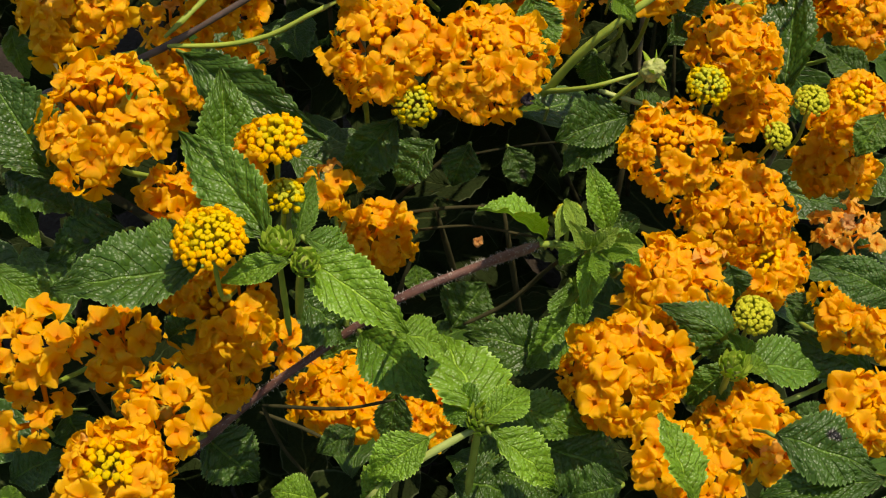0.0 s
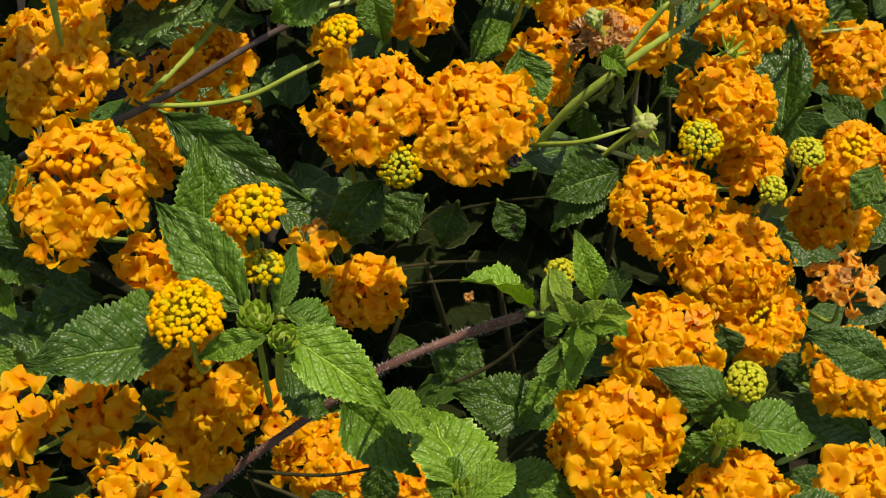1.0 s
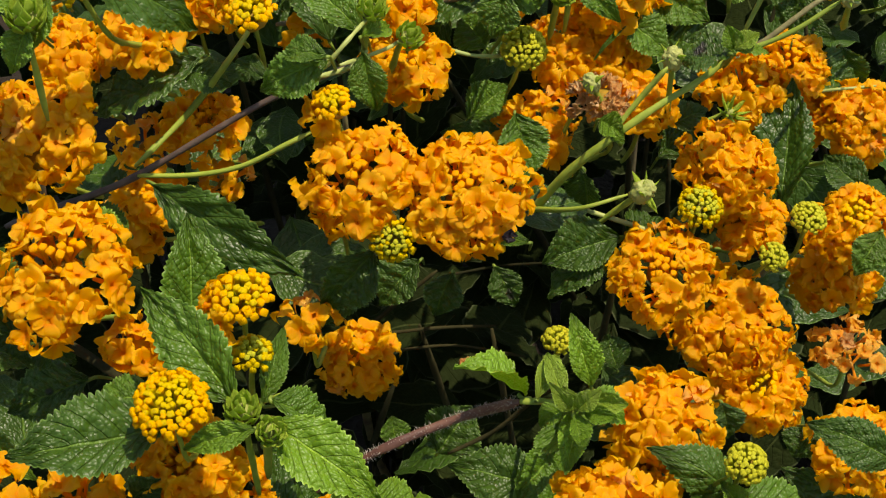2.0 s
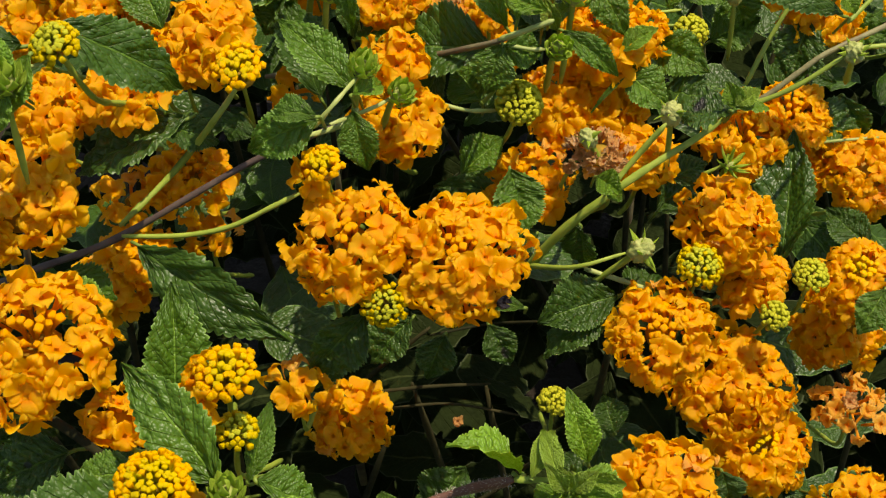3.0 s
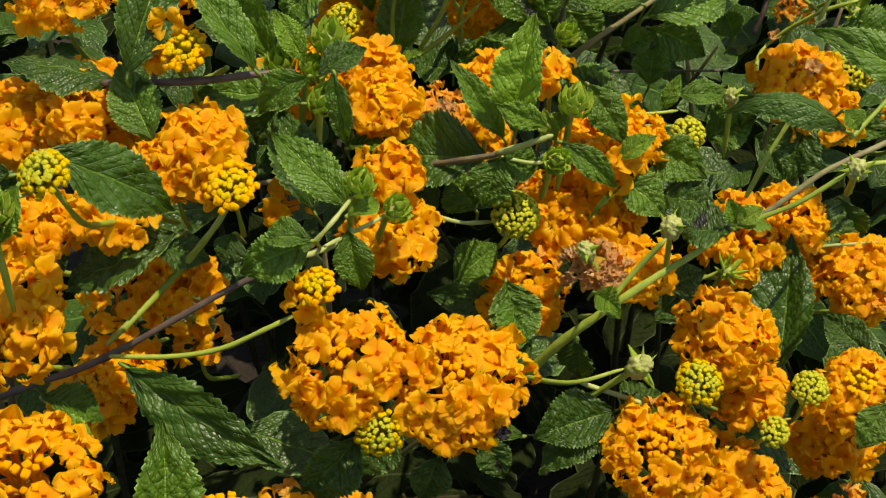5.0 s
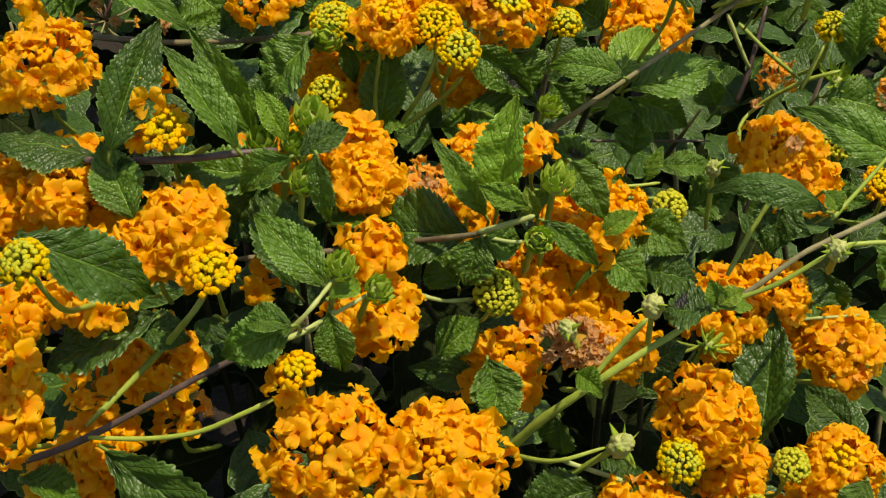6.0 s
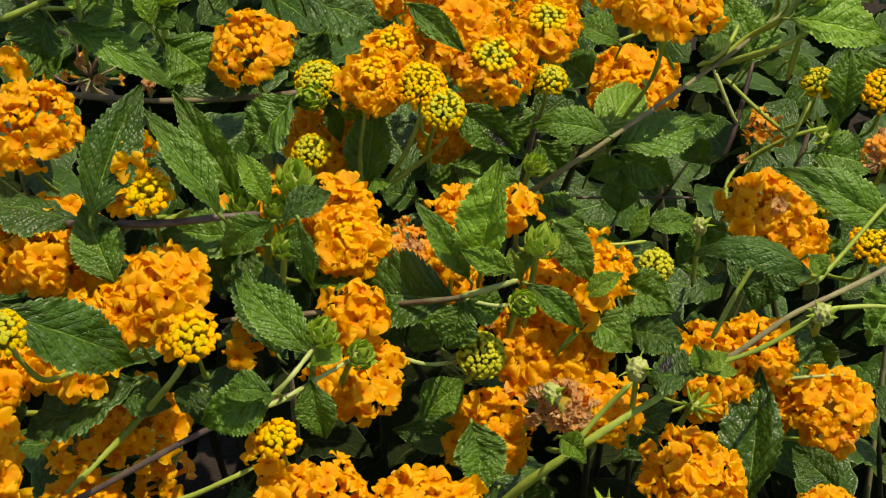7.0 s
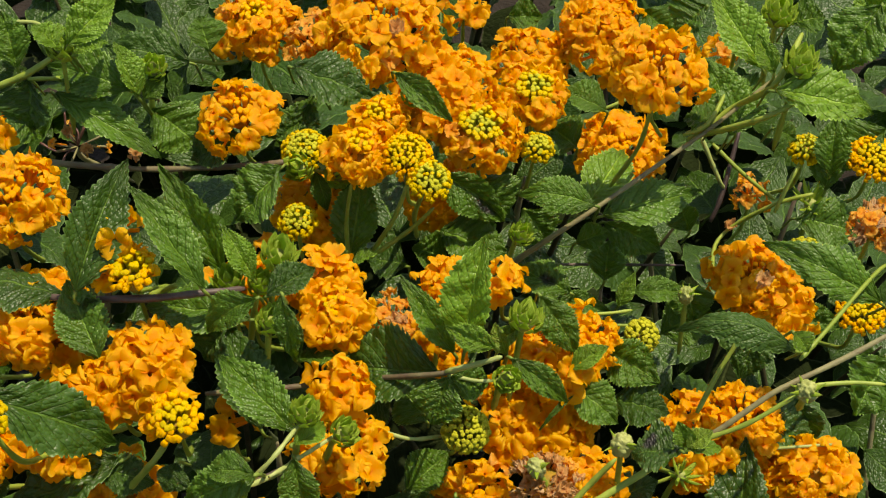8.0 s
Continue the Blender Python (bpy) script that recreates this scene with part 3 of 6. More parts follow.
# ---- ground ----
bm = bmesh.new()
bmesh.ops.create_grid(bm, x_segments=90, y_segments=90, size=1)
for v in bm.verts:
    far = max(abs(v.co.x), abs(v.co.y))
    grow = 0.9 if far < 0.6 else 0.9 + (far - 0.6) ** 2 * 1200
    v.co = Vector((v.co.x * grow, v.co.y * grow + 0.1, 0.006 * noise.noise(v.co * 14) + 0.003 * noise.noise(v.co * 60)))
ground_mesh = bpy.data.meshes.new("ground")
bm.to_mesh(ground_mesh)
bm.free()
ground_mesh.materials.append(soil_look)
tagged(new("ground", ground_mesh), "dark bare soil under the lantana shrub", "ground", kind="structure")


def undergrowth(label, seed, count, box, tone, size):
    """The shrub's shaded inner foliage, too tangled to count: many leaves in one mesh."""
    rng = np.random.default_rng(seed)
    verts, faces, uvs, n = [], [], [], 0
    for k in range(count):
        x, y = rng.uniform(box[0], box[1]), rng.uniform(box[2], box[3])
        top = canopy(x, y)
        z = rng.uniform(box[4], box[5]) + top
        length = rng.uniform(*size)
        (lv, lf, lu), _ = leaf_arrays(length * MM, length * MM * rng.uniform(0.48, 0.62), 0.2, rng.normal(0.03, 0.05), seed * 1000 + k, 17, 5)
        a = rng.uniform(0, 6.28)
        way = Vector((math.cos(a), math.sin(a), rng.normal(-0.15, 0.35)))
        m, _ = leaf_place((x, y, z), Vector((x, y, z)) + way * length, (rng.normal(0, 0.35), rng.normal(-0.1, 0.35), 1))
        lv = lv @ np.array(m.to_3x3()).T + np.array(m.translation)
        verts.append(lv), uvs.append(lu)
        faces += [tuple(i + n for i in f) for f in lf]
        n += len(lv)
    return tagged(new("undergrowth", mesh_of("undergrowth", np.concatenate(verts), faces, np.concatenate(uvs), leaf_looks[tone])), label, "foliage", kind="stuff")


def canopy(x, y):
    """The height of the flowering top of the shrub, in millimetres."""
    return 322 - 0.33 * x + 0.05 * (y - 80)



# ---- flower heads, leaves and stems, in millimetres ----
flower_head("domed lantana head of open orange florets", (-58.2, -0.6, 356.2), 12.1, (0.04, -0.19, 0.98), "full", 0, "yellow", 1, floret=3.5, eye=30)
flower_head("domed lantana head of open orange florets", (-80.4, 39.7, 346.5), 12.3, (0.04, -0.19, 0.98), "full", 0, "yellow", 2, floret=3.5)
flower_head("tight lantana head of square yellow buds", (-29.6, -24.3, 355.0), 6.8, (0.01, -0.03, 1.00), "bud", 78, "yellow", 3, floret=3.0, flat=0.62)
flower_head("orange lantana head with unopened yellow buds in the middle", (-22.5, -3.5, 360.1), 6.0, (0.14, -0.17, 0.98), "mixed", 64, "yellow", 4, floret=3.4, flat=0.62, widest=116, open_side=(-0.9, -0.55, 0.1))
flower_head("tight lantana head of yellow and lime buds", (-20.8, -8.0, 350.6), 3.7, (0.12, -0.09, 0.99), "bud", 82, "lime", 5, floret=3.0, flat=0.62)
flower_head("domed lantana head of open orange florets", (-21.6, 51.8, 266.3), 9.8, (0.23, -0.14, 0.96), "full", 0, "yellow", 6, floret=3.5)
flower_head("open lantana head of loose orange florets on long tubes", (-24.8, 32.5, 306.8), 6.8, (0.01, -0.03, 1.00), "loose", 0, "yellow", 7, floret=4.0, widest=88)
flower_head("domed lantana head of open orange florets", (-16.3, 51.2, 333.9), 11.8, (-0.06, -0.21, 0.98), "full", 0, "yellow", 8, floret=3.5)
flower_head("domed lantana head of open orange florets", (6.0, 52.8, 331.2), 12.7, (0.14, -0.17, 0.98), "full", 0, "yellow", 9, floret=3.5)
flower_head("open lantana head of loose orange florets on long tubes", (-19.8, 44.5, 328.2), 3.8, (0.10, -0.46, 0.88), "loose", 0, "yellow", 10, floret=4.0, widest=88)
flower_head("tight lantana head of yellow and lime buds", (-7.1, 41.2, 328.5), 4.9, (0.02, -0.66, 0.75), "bud", 82, "lime", 11, floret=3.0, flat=0.62)
flower_head("orange lantana head with unopened yellow buds in the middle", (-23.0, 59.9, 345.6), 5.2, (-0.06, -0.13, 0.99), "mixed", 62, "yellow", 12, floret=3.4, flat=0.62, widest=116, open_side=(-0.85, -0.5, 0))
flower_head("domed lantana head of open orange florets", (59.4, 98.5, 301.8), 11.0, (0.04, -0.19, 0.98), "full", 0, "yellow", 13, floret=3.5)
flower_head("domed lantana head of open orange florets round small closed ones", (48.4, 71.2, 293.3), 10.8, (-0.06, -0.21, 0.98), "full", 0, "yellow", 14, floret=3.4, flat=0.62, eye=26)
flower_head("tight lantana head of yellow and lime buds", (54.7, 83.9, 303.0), 5.4, (0.06, -0.28, 0.96), "bud", 82, "lime", 15, floret=3.0, flat=0.62)
flower_head("tight lantana head of olive green buds", (73.3, 83.9, 289.3), 3.5, (0.18, -0.35, 0.92), "bud", 85, "olive", 16, floret=3.0, flat=0.62)
flower_head("domed lantana head of open orange florets", (66.4, 78.2, 266.6), 13.9, (0.06, -0.28, 0.96), "full", 0, "yellow", 17, floret=3.5)
flower_head("orange lantana head with unopened yellow buds in the middle", (74.9, 67.9, 257.5), 11.4, (0.06, -0.28, 0.96), "mixed", 20, "yellow", 18, floret=3.4, flat=0.62, widest=116)
flower_head("domed lantana head of open orange florets", (66.7, 97.1, 285.2), 8.6, (0.06, -0.28, 0.96), "full", 0, "yellow", 19, floret=3.5)
flower_head("tight lantana head of olive green buds", (80.9, 98.1, 288.4), 4.4, (0.04, -0.19, 0.98), "bud", 82, "olive", 20, floret=3.0, flat=0.62)
flower_head("orange lantana head with unopened yellow buds in the middle", (92.9, 105.5, 280.5), 10.2, (0.04, -0.19, 0.98), "mixed", 24, "yellow", 21, floret=3.4, flat=0.62, widest=116)
flower_head("domed lantana head of open orange florets", (92.0, 107.5, 257.7), 10.2, (0.04, -0.19, 0.98), "full", 0, "yellow", 22, floret=3.5)
flower_head("domed lantana head of open orange florets", (93.1, 143.7, 278.3), 11.6, (0.04, -0.19, 0.98), "full", 0, "yellow", 23, floret=3.5)
flower_head("fading orange lantana head with sparse wilted florets", (96.3, 84.5, 257.3), 8.4, (0.01, -0.03, 1.00), "withered", 0, "yellow", 24, floret=2.9)
flower_head("domed lantana head of open orange florets", (53.5, 27.2, 298.4), 10.3, (0.03, -0.11, 0.99), "full", 0, "yellow", 25, floret=3.5)
flower_head("domed lantana head of open orange florets", (51.0, 24.1, 281.7), 8.9, (0.03, -0.11, 0.99), "full", 0, "yellow", 26, floret=3.5)
flower_head("domed lantana head of open orange florets", (45.1, -3.3, 304.3), 12.3, (-0.06, -0.21, 0.98), "full", 0, "yellow", 27, floret=3.5)
flower_head("domed lantana head of open orange florets", (72.2, -4.0, 291.2), 10.2, (0.04, -0.19, 0.98), "full", 0, "yellow", 28, floret=3.5)
flower_head("domed lantana head of open orange florets", (55.1, -28.9, 318.0), 5.9, (0.04, -0.19, 0.98), "full", 0, "yellow", 29, floret=3.5)
flower_head("domed lantana head of open orange florets", (63.5, -30.9, 309.5), 6.5, (0.04, -0.19, 0.98), "full", 0, "yellow", 30, floret=3.5)
flower_head("tight lantana head of olive green buds", (70.0, 11.6, 310.7), 4.0, (0.12, -0.09, 0.99), "bud", 95, "olive", 31, floret=3.0, flat=0.62)
flower_head("domed lantana head of open orange florets", (95.6, 34.0, 288.4), 10.0, (0.04, -0.19, 0.98), "full", 0, "yellow", 32, floret=3.5)
flower_head("domed lantana head of open orange florets", (91.1, -18.9, 326.1), 7.9, (0.04, -0.19, 0.98), "full", 0, "yellow", 33, floret=3.5)
flower_head("open lantana head of loose orange florets on long tubes", (-66.5, -36.0, 328.6), 9.1, (0.04, -0.19, 0.98), "loose", 0, "yellow", 34, floret=4.0, widest=88)
flower_head("open lantana head of loose orange florets on long tubes", (-65.4, -41.3, 317.3), 7.6, (0.04, -0.19, 0.98), "loose", 0, "yellow", 35, floret=4.0, widest=88)
flower_head("open lantana head of loose orange florets on long tubes", (-51.1, -29.7, 325.8), 9.4, (0.03, -0.11, 0.99), "loose", 0, "yellow", 36, floret=4.0, widest=88)
flower_head("open lantana head of loose orange florets on long tubes", (-36.6, -43.6, 327.2), 9.7, (0.04, -0.19, 0.98), "loose", 0, "yellow", 37, floret=4.0, widest=88)
flower_head("orange lantana head with unopened yellow buds in the middle", (-41.0, -58.0, 327.2), 9.1, (0.04, -0.19, 0.98), "mixed", 34, "yellow", 38, floret=3.4, flat=0.62, widest=116)
flower_head("domed lantana head of open orange florets", (-34.1, -16.5, 323.9), 10.0, (0.04, -0.19, 0.98), "full", 0, "yellow", 39, floret=3.5)
flower_head("domed lantana head of open orange florets", (-36.5, -18.1, 303.5), 8.1, (0.04, -0.19, 0.98), "full", 0, "yellow", 40, floret=3.5)
flower_head("domed lantana head of open orange florets", (-15.7, 1.4, 269.5), 11.0, (0.04, -0.19, 0.98), "full", 0, "yellow", 41, floret=3.5)
flower_head("domed lantana head of open orange florets", (2.1, 3.7, 265.3), 6.6, (0.04, -0.19, 0.98), "full", 0, "yellow", 42, floret=3.5)
flower_head("open lantana head of loose orange florets on long tubes", (-31.5, 4.4, 281.5), 7.7, (0.04, -0.19, 0.98), "loose", 0, "yellow", 43, floret=4.0, widest=88)
flower_head("domed lantana head of open orange florets", (-46.7, -1.2, 338.0), 5.2, (0.04, -0.19, 0.98), "full", 0, "yellow", 44, floret=3.5)
flower_head("domed lantana head of open orange florets", (24.8, 136.0, 319.7), 9.7, (0.04, -0.21, 0.98), "full", 0, "yellow", 45, floret=3.5)
flower_head("domed lantana head of open orange florets", (-0.6, 133.1, 317.4), 5.2, (0.04, -0.21, 0.98), "full", 0, "yellow", 46, floret=3.5)
flower_head("domed lantana head of open orange florets", (-42.4, 127.7, 339.3), 5.0, (0.04, -0.21, 0.98), "full", 0, "yellow", 47, floret=3.5)
flower_head("domed lantana head of open orange florets", (-51.6, 126.3, 337.1), 4.5, (0.04, -0.21, 0.98), "full", 0, "yellow", 48, floret=3.5)
flower_head("domed lantana head of open orange florets", (-36.0, 133.0, 333.6), 4.6, (0.04, -0.21, 0.98), "full", 0, "yellow", 49, floret=3.5)
flower_head("domed lantana head of open orange florets", (-84.4, 103.2, 337.2), 7.7, (0.04, -0.21, 0.98), "full", 0, "yellow", 50, floret=3.5)
flower_head("domed lantana head of open orange florets", (-6.7, 134.0, 321.9), 4.6, (0.04, -0.21, 0.98), "full", 0, "yellow", 51, floret=3.5)
flower_head("domed lantana head of open orange florets", (29.2, 251.0, 315.1), 5.7, (0.04, -0.21, 0.98), "full", 0, "yellow", 52, floret=3.5)
flower_head("domed lantana head of open orange florets", (-20.3, 197.8, 335.8), 7.6, (0.04, -0.21, 0.98), "full", 0, "yellow", 53, floret=3.5)
flower_head("domed lantana head of open orange florets", (-50.2, 161.0, 313.8), 5.0, (0.04, -0.21, 0.98), "full", 0, "yellow", 54, floret=3.5)
flower_head("domed lantana head of open orange florets", (-75.2, 68.1, 295.6), 8.0, (0.04, -0.19, 0.98), "full", 0, "yellow", 55, floret=3.5)
flower_head("domed lantana head of open orange florets", (-103.4, 99.1, 338.4), 10.1, (0.04, -0.19, 0.98), "full", 0, "yellow", 56, floret=3.5)
flower_head("domed lantana head of open orange florets", (-90.1, 109.9, 339.7), 10.0, (0.04, -0.19, 0.98), "full", 0, "yellow", 57, floret=3.5)
flower_head("domed lantana head of open orange florets", (-56.5, 92.0, 348.3), 9.0, (0.04, -0.19, 0.98), "full", 0, "yellow", 58, floret=3.5)
flower_head("domed lantana head of open orange florets", (-62.8, 87.6, 343.8), 7.8, (0.04, -0.19, 0.98), "full", 0, "yellow", 59, floret=3.5)
flower_head("orange lantana head with unopened yellow buds in the middle", (-42.6, 71.1, 358.4), 6.4, (0.06, -0.28, 0.96), "mixed", 62, "yellow", 60, floret=3.4, flat=0.62, widest=116, open_side=(-0.7, 0.65, 0.2))
flower_head("tight lantana head of yellow and lime buds", (-66.8, 46.0, 384.1), 4.5, (-0.15, -0.23, 0.96), "bud", 88, "lime", 61, floret=3.0, flat=0.62)
flower_head("domed lantana head of open orange florets", (-68.2, 69.2, 349.7), 7.4, (0.04, -0.19, 0.98), "full", 0, "yellow", 62, floret=3.5)
flower_head("domed lantana head of open orange florets", (-86.4, 68.5, 341.3), 8.6, (0.04, -0.19, 0.98), "full", 0, "yellow", 63, floret=3.5)
flower_head("domed lantana head of open orange florets", (-66.3, 87.1, 305.5), 9.6, (0.04, -0.19, 0.98), "full", 0, "yellow", 64, floret=3.5)
flower_head("open lantana head of loose orange florets on long tubes", (-77.8, 77.8, 305.5), 9.0, (0.04, -0.19, 0.98), "loose", 0, "yellow", 65, floret=4.0, widest=88)
flower_head("domed lantana head of open orange florets", (-80.7, 62.2, 290.4), 9.1, (0.04, -0.19, 0.98), "full", 0, "yellow", 66, floret=3.5)
flower_head("open lantana head of loose orange florets on long tubes", (-60.9, 80.0, 293.1), 7.0, (0.04, -0.19, 0.98), "loose", 0, "yellow", 67, floret=4.0, widest=88)
flower_head("domed lantana head of open orange florets", (-24.3, 121.0, 337.9), 6.5, (0.14, -0.17, 0.97), "full", 0, "yellow", 68, floret=3.5)
flower_head("domed lantana head of open orange florets", (-16.3, 91.8, 328.2), 8.8, (0.04, -0.19, 0.98), "full", 0, "yellow", 69, floret=3.5)
flower_head("domed lantana head of open orange florets", (-45.4, 128.0, 330.2), 4.6, (0.04, -0.19, 0.98), "full", 0, "yellow", 70, floret=3.5)
flower_head("domed lantana head of open orange florets", (21.9, 130.1, 304.9), 12.8, (0.04, -0.19, 0.98), "full", 0, "yellow", 71, floret=3.5)
flower_head("tight lantana head of olive green buds", (9.4, 104.8, 326.6), 5.4, (0.18, -0.35, 0.92), "bud", 92, "olive", 72, floret=3.0, flat=0.62)
flower_head("dried brown lantana head of crumpled florets", (28.9, 102.8, 315.0), 6.7, (-0.16, -0.07, 0.98), "dry", 0, "yellow", 73, floret=2.5)
flower_head("domed lantana head of open orange florets", (39.1, 108.3, 309.6), 7.0, (0.14, -0.17, 0.97), "full", 0, "yellow", 74, floret=3.5)
flower_head("domed lantana head of open orange florets", (12.0, 106.2, 298.2), 9.5, (-0.05, -0.21, 0.98), "full", 0, "yellow", 75, floret=3.5)
flower_head("domed lantana head of open orange florets", (61.8, 141.5, 287.1), 11.1, (0.04, -0.19, 0.98), "full", 0, "yellow", 76, floret=3.5)
flower_head("domed lantana head of open orange florets", (74.1, 152.5, 286.6), 10.0, (0.04, -0.19, 0.98), "full", 0, "yellow", 77, floret=3.5)
flower_head("domed lantana head of open orange florets", (80.3, 146.8, 276.8), 7.6, (0.04, -0.19, 0.98), "full", 0, "yellow", 78, floret=3.5)
flower_head("domed lantana head of open orange florets", (79.1, 187.1, 291.8), 9.7, (0.04, -0.19, 0.98), "full", 0, "yellow", 79, floret=3.5)
flower_head("domed lantana head of open orange florets", (-1.3, 124.6, 335.7), 5.6, (0.04, -0.19, 0.98), "full", 0, "yellow", 80, floret=3.5)
flower_head("small round lantana head of pale green buds", (45.2, 157.0, 308.2), 4.0, (0.26, -0.24, 0.94), "bud", 100, "olive", 81, floret=3.0, flat=0.62)
flower_head("domed lantana head of open orange florets", (-95.4, 120.0, 361.6), 10.3, (0.14, -0.19, 0.97), "full", 0, "yellow", 82, floret=3.5)
flower_head("orange lantana head with unopened yellow buds in the middle", (-62.4, 104.7, 361.2), 6.4, (0.04, -0.21, 0.98), "mixed", 64, "yellow", 83, floret=3.4, flat=0.62, widest=116, open_side=(-0.9, 0.45, 0.2))
flower_head("open lantana head of loose orange florets on long tubes", (-67.3, 111.4, 366.4), 5.8, (-0.00, 0.01, 1.00), "loose", 0, "yellow", 84, floret=4.0, widest=88)
flower_head("domed lantana head of open orange florets round small closed ones", (-60.5, 173.3, 347.8), 9.2, (0.06, -0.29, 0.95), "full", 0, "yellow", 85, floret=3.4, flat=0.62, eye=34)
flower_head("orange lantana head with unopened yellow buds in the middle", (-28.7, 167.9, 346.5), 7.8, (0.04, -0.21, 0.98), "mixed", 28, "yellow", 86, floret=3.4, flat=0.62, widest=116)
flower_head("orange lantana head with unopened yellow buds in the middle", (-26.8, 179.9, 347.0), 6.3, (0.04, -0.21, 0.98), "mixed", 38, "yellow", 87, floret=3.4, flat=0.62, widest=116)
flower_head("tight lantana head of yellow and lime buds", (-43.9, 172.8, 340.0), 5.7, (-0.06, -0.22, 0.97), "bud", 85, "lime", 88, floret=3.0, flat=0.62)
flower_head("tight lantana head of square yellow buds", (-16.9, 167.8, 346.8), 6.6, (0.04, -0.21, 0.98), "bud", 85, "yellow", 89, floret=3.0, flat=0.62)
flower_head("tight lantana head of yellow and lime buds", (-10.7, 163.1, 344.6), 5.5, (0.26, -0.25, 0.93), "bud", 85, "lime", 90, floret=3.0, flat=0.62)
flower_head("orange lantana head with unopened yellow buds in the middle", (-3.5, 196.5, 332.0), 9.4, (0.04, -0.21, 0.98), "mixed", 40, "lime", 91, floret=3.4, flat=0.62, widest=116)
flower_head("tight lantana head of yellow and lime buds", (11.1, 200.3, 326.5), 4.6, (0.14, -0.19, 0.97), "bud", 85, "lime", 92, floret=3.0, flat=0.62)
flower_head("tight lantana head of yellow and lime buds", (-42.6, 158.1, 329.3), 4.9, (0.04, -0.21, 0.98), "bud", 85, "lime", 93, floret=3.0, flat=0.62)
flower_head("domed lantana head of open orange florets", (-41.6, 170.6, 322.5), 9.5, (0.04, -0.21, 0.98), "full", 0, "yellow", 94, floret=3.5)
flower_head("domed lantana head of open orange florets", (-28.4, 131.8, 338.1), 7.2, (0.04, -0.21, 0.98), "full", 0, "yellow", 95, floret=3.5)
flower_head("orange lantana head with unopened yellow buds in the middle", (-24.4, 122.1, 338.4), 6.9, (0.04, -0.21, 0.98), "mixed", 26, "yellow", 96, floret=3.4, flat=0.62, widest=116)
flower_head("domed lantana head of open orange florets", (32.1, 228.4, 303.3), 11.7, (0.04, -0.21, 0.98), "full", 0, "yellow", 97, floret=3.5)
flower_head("domed lantana head of open orange florets", (71.9, 188.6, 301.3), 10.9, (0.04, -0.21, 0.98), "full", 0, "yellow", 98, floret=3.5)
flower_head("tight lantana head of olive green buds", (87.1, 205.8, 294.1), 6.3, (0.04, -0.21, 0.98), "bud", 90, "olive", 99, floret=3.0, flat=0.62)
flower_head("tight lantana head of yellow and lime buds", (83.1, 231.8, 311.4), 4.9, (0.04, -0.21, 0.98), "bud", 90, "lime", 100, floret=3.0, flat=0.62)
flower_head("tight lantana head of square yellow buds", (99.7, 179.8, 302.9), 6.5, (0.04, -0.21, 0.98), "bud", 75, "yellow", 101, floret=3.0, flat=0.62)
flower_head("domed lantana head of open orange florets", (-11.8, 194.4, 308.7), 10.5, (0.04, -0.21, 0.98), "full", 0, "yellow", 102, floret=3.5)
flower_head("fading orange lantana head with sparse wilted florets", (-12.6, 133.0, 328.2), 6.2, (0.04, -0.21, 0.98), "withered", 0, "yellow", 103, floret=2.5)
flower_head("small dried brown lantana head with curled florets", (-8.9, 123.0, 336.4), 3.4, (0.0, -0.3, 0.95), "dry", 0, "yellow", 507, floret=2.2)
flower_head("open lantana head of loose orange florets on long tubes", (-123.9, 169.7, 337.9), 6.3, (0.04, -0.21, 0.98), "loose", 0, "yellow", 104, floret=4.0, widest=88)
spent_head("spent lantana head of bare brown stalks with two faded florets", (-104.7, 172.0, 331.8), 8.5, (0.0, -0.3, 0.95), 105)
flower_head("orange lantana head with unopened yellow buds in the middle", (-69.2, 218.4, 340.7), 10.1, (0.04, -0.21, 0.98), "mixed", 24, "yellow", 106, floret=3.4, flat=0.62, widest=116)
flower_head("domed lantana head of open orange florets", (-34.6, 215.4, 345.4), 15.7, (0.04, -0.21, 0.98), "full", 0, "yellow", 107, floret=3.5)
flower_head("fading orange lantana head with sparse wilted florets", (-50.9, 212.1, 343.5), 8.6, (0.04, -0.21, 0.98), "withered", 0, "yellow", 108, floret=2.9)
flower_head("domed lantana head of open orange florets", (-13.4, 209.2, 334.6), 11.9, (0.04, -0.21, 0.98), "full", 0, "yellow", 109, floret=3.5)
flower_head("domed lantana head of open orange florets", (2.2, 247.9, 316.3), 10.8, (0.04, -0.21, 0.98), "full", 0, "yellow", 110, floret=3.5)
flower_head("orange lantana head with unopened yellow buds in the middle", (7.7, 216.9, 330.5), 8.2, (0.04, -0.21, 0.98), "mixed", 42, "lime", 111, floret=3.4, flat=0.62, widest=116)
flower_head("domed lantana head of open orange florets", (22.1, 255.1, 324.9), 12.9, (0.04, -0.21, 0.98), "full", 0, "yellow", 112, floret=3.5)
flower_head("domed lantana head of open orange florets", (39.9, 202.4, 355.4), 11.1, (0.04, -0.21, 0.98), "full", 0, "yellow", 113, floret=3.5)
flower_head("tight lantana head of yellow and lime buds", (59.6, 232.3, 348.6), 5.2, (0.04, -0.21, 0.98), "bud", 85, "lime", 114, floret=3.0, flat=0.62)
flower_head("open lantana head of loose orange florets on long tubes", (58.3, 244.3, 331.1), 6.8, (0.04, -0.21, 0.98), "loose", 0, "yellow", 115, floret=4.0, widest=88)
flower_head("tight lantana head of square yellow buds", (101.5, 229.9, 312.6), 6.9, (0.04, -0.21, 0.98), "bud", 85, "yellow", 116, floret=3.0, flat=0.62)
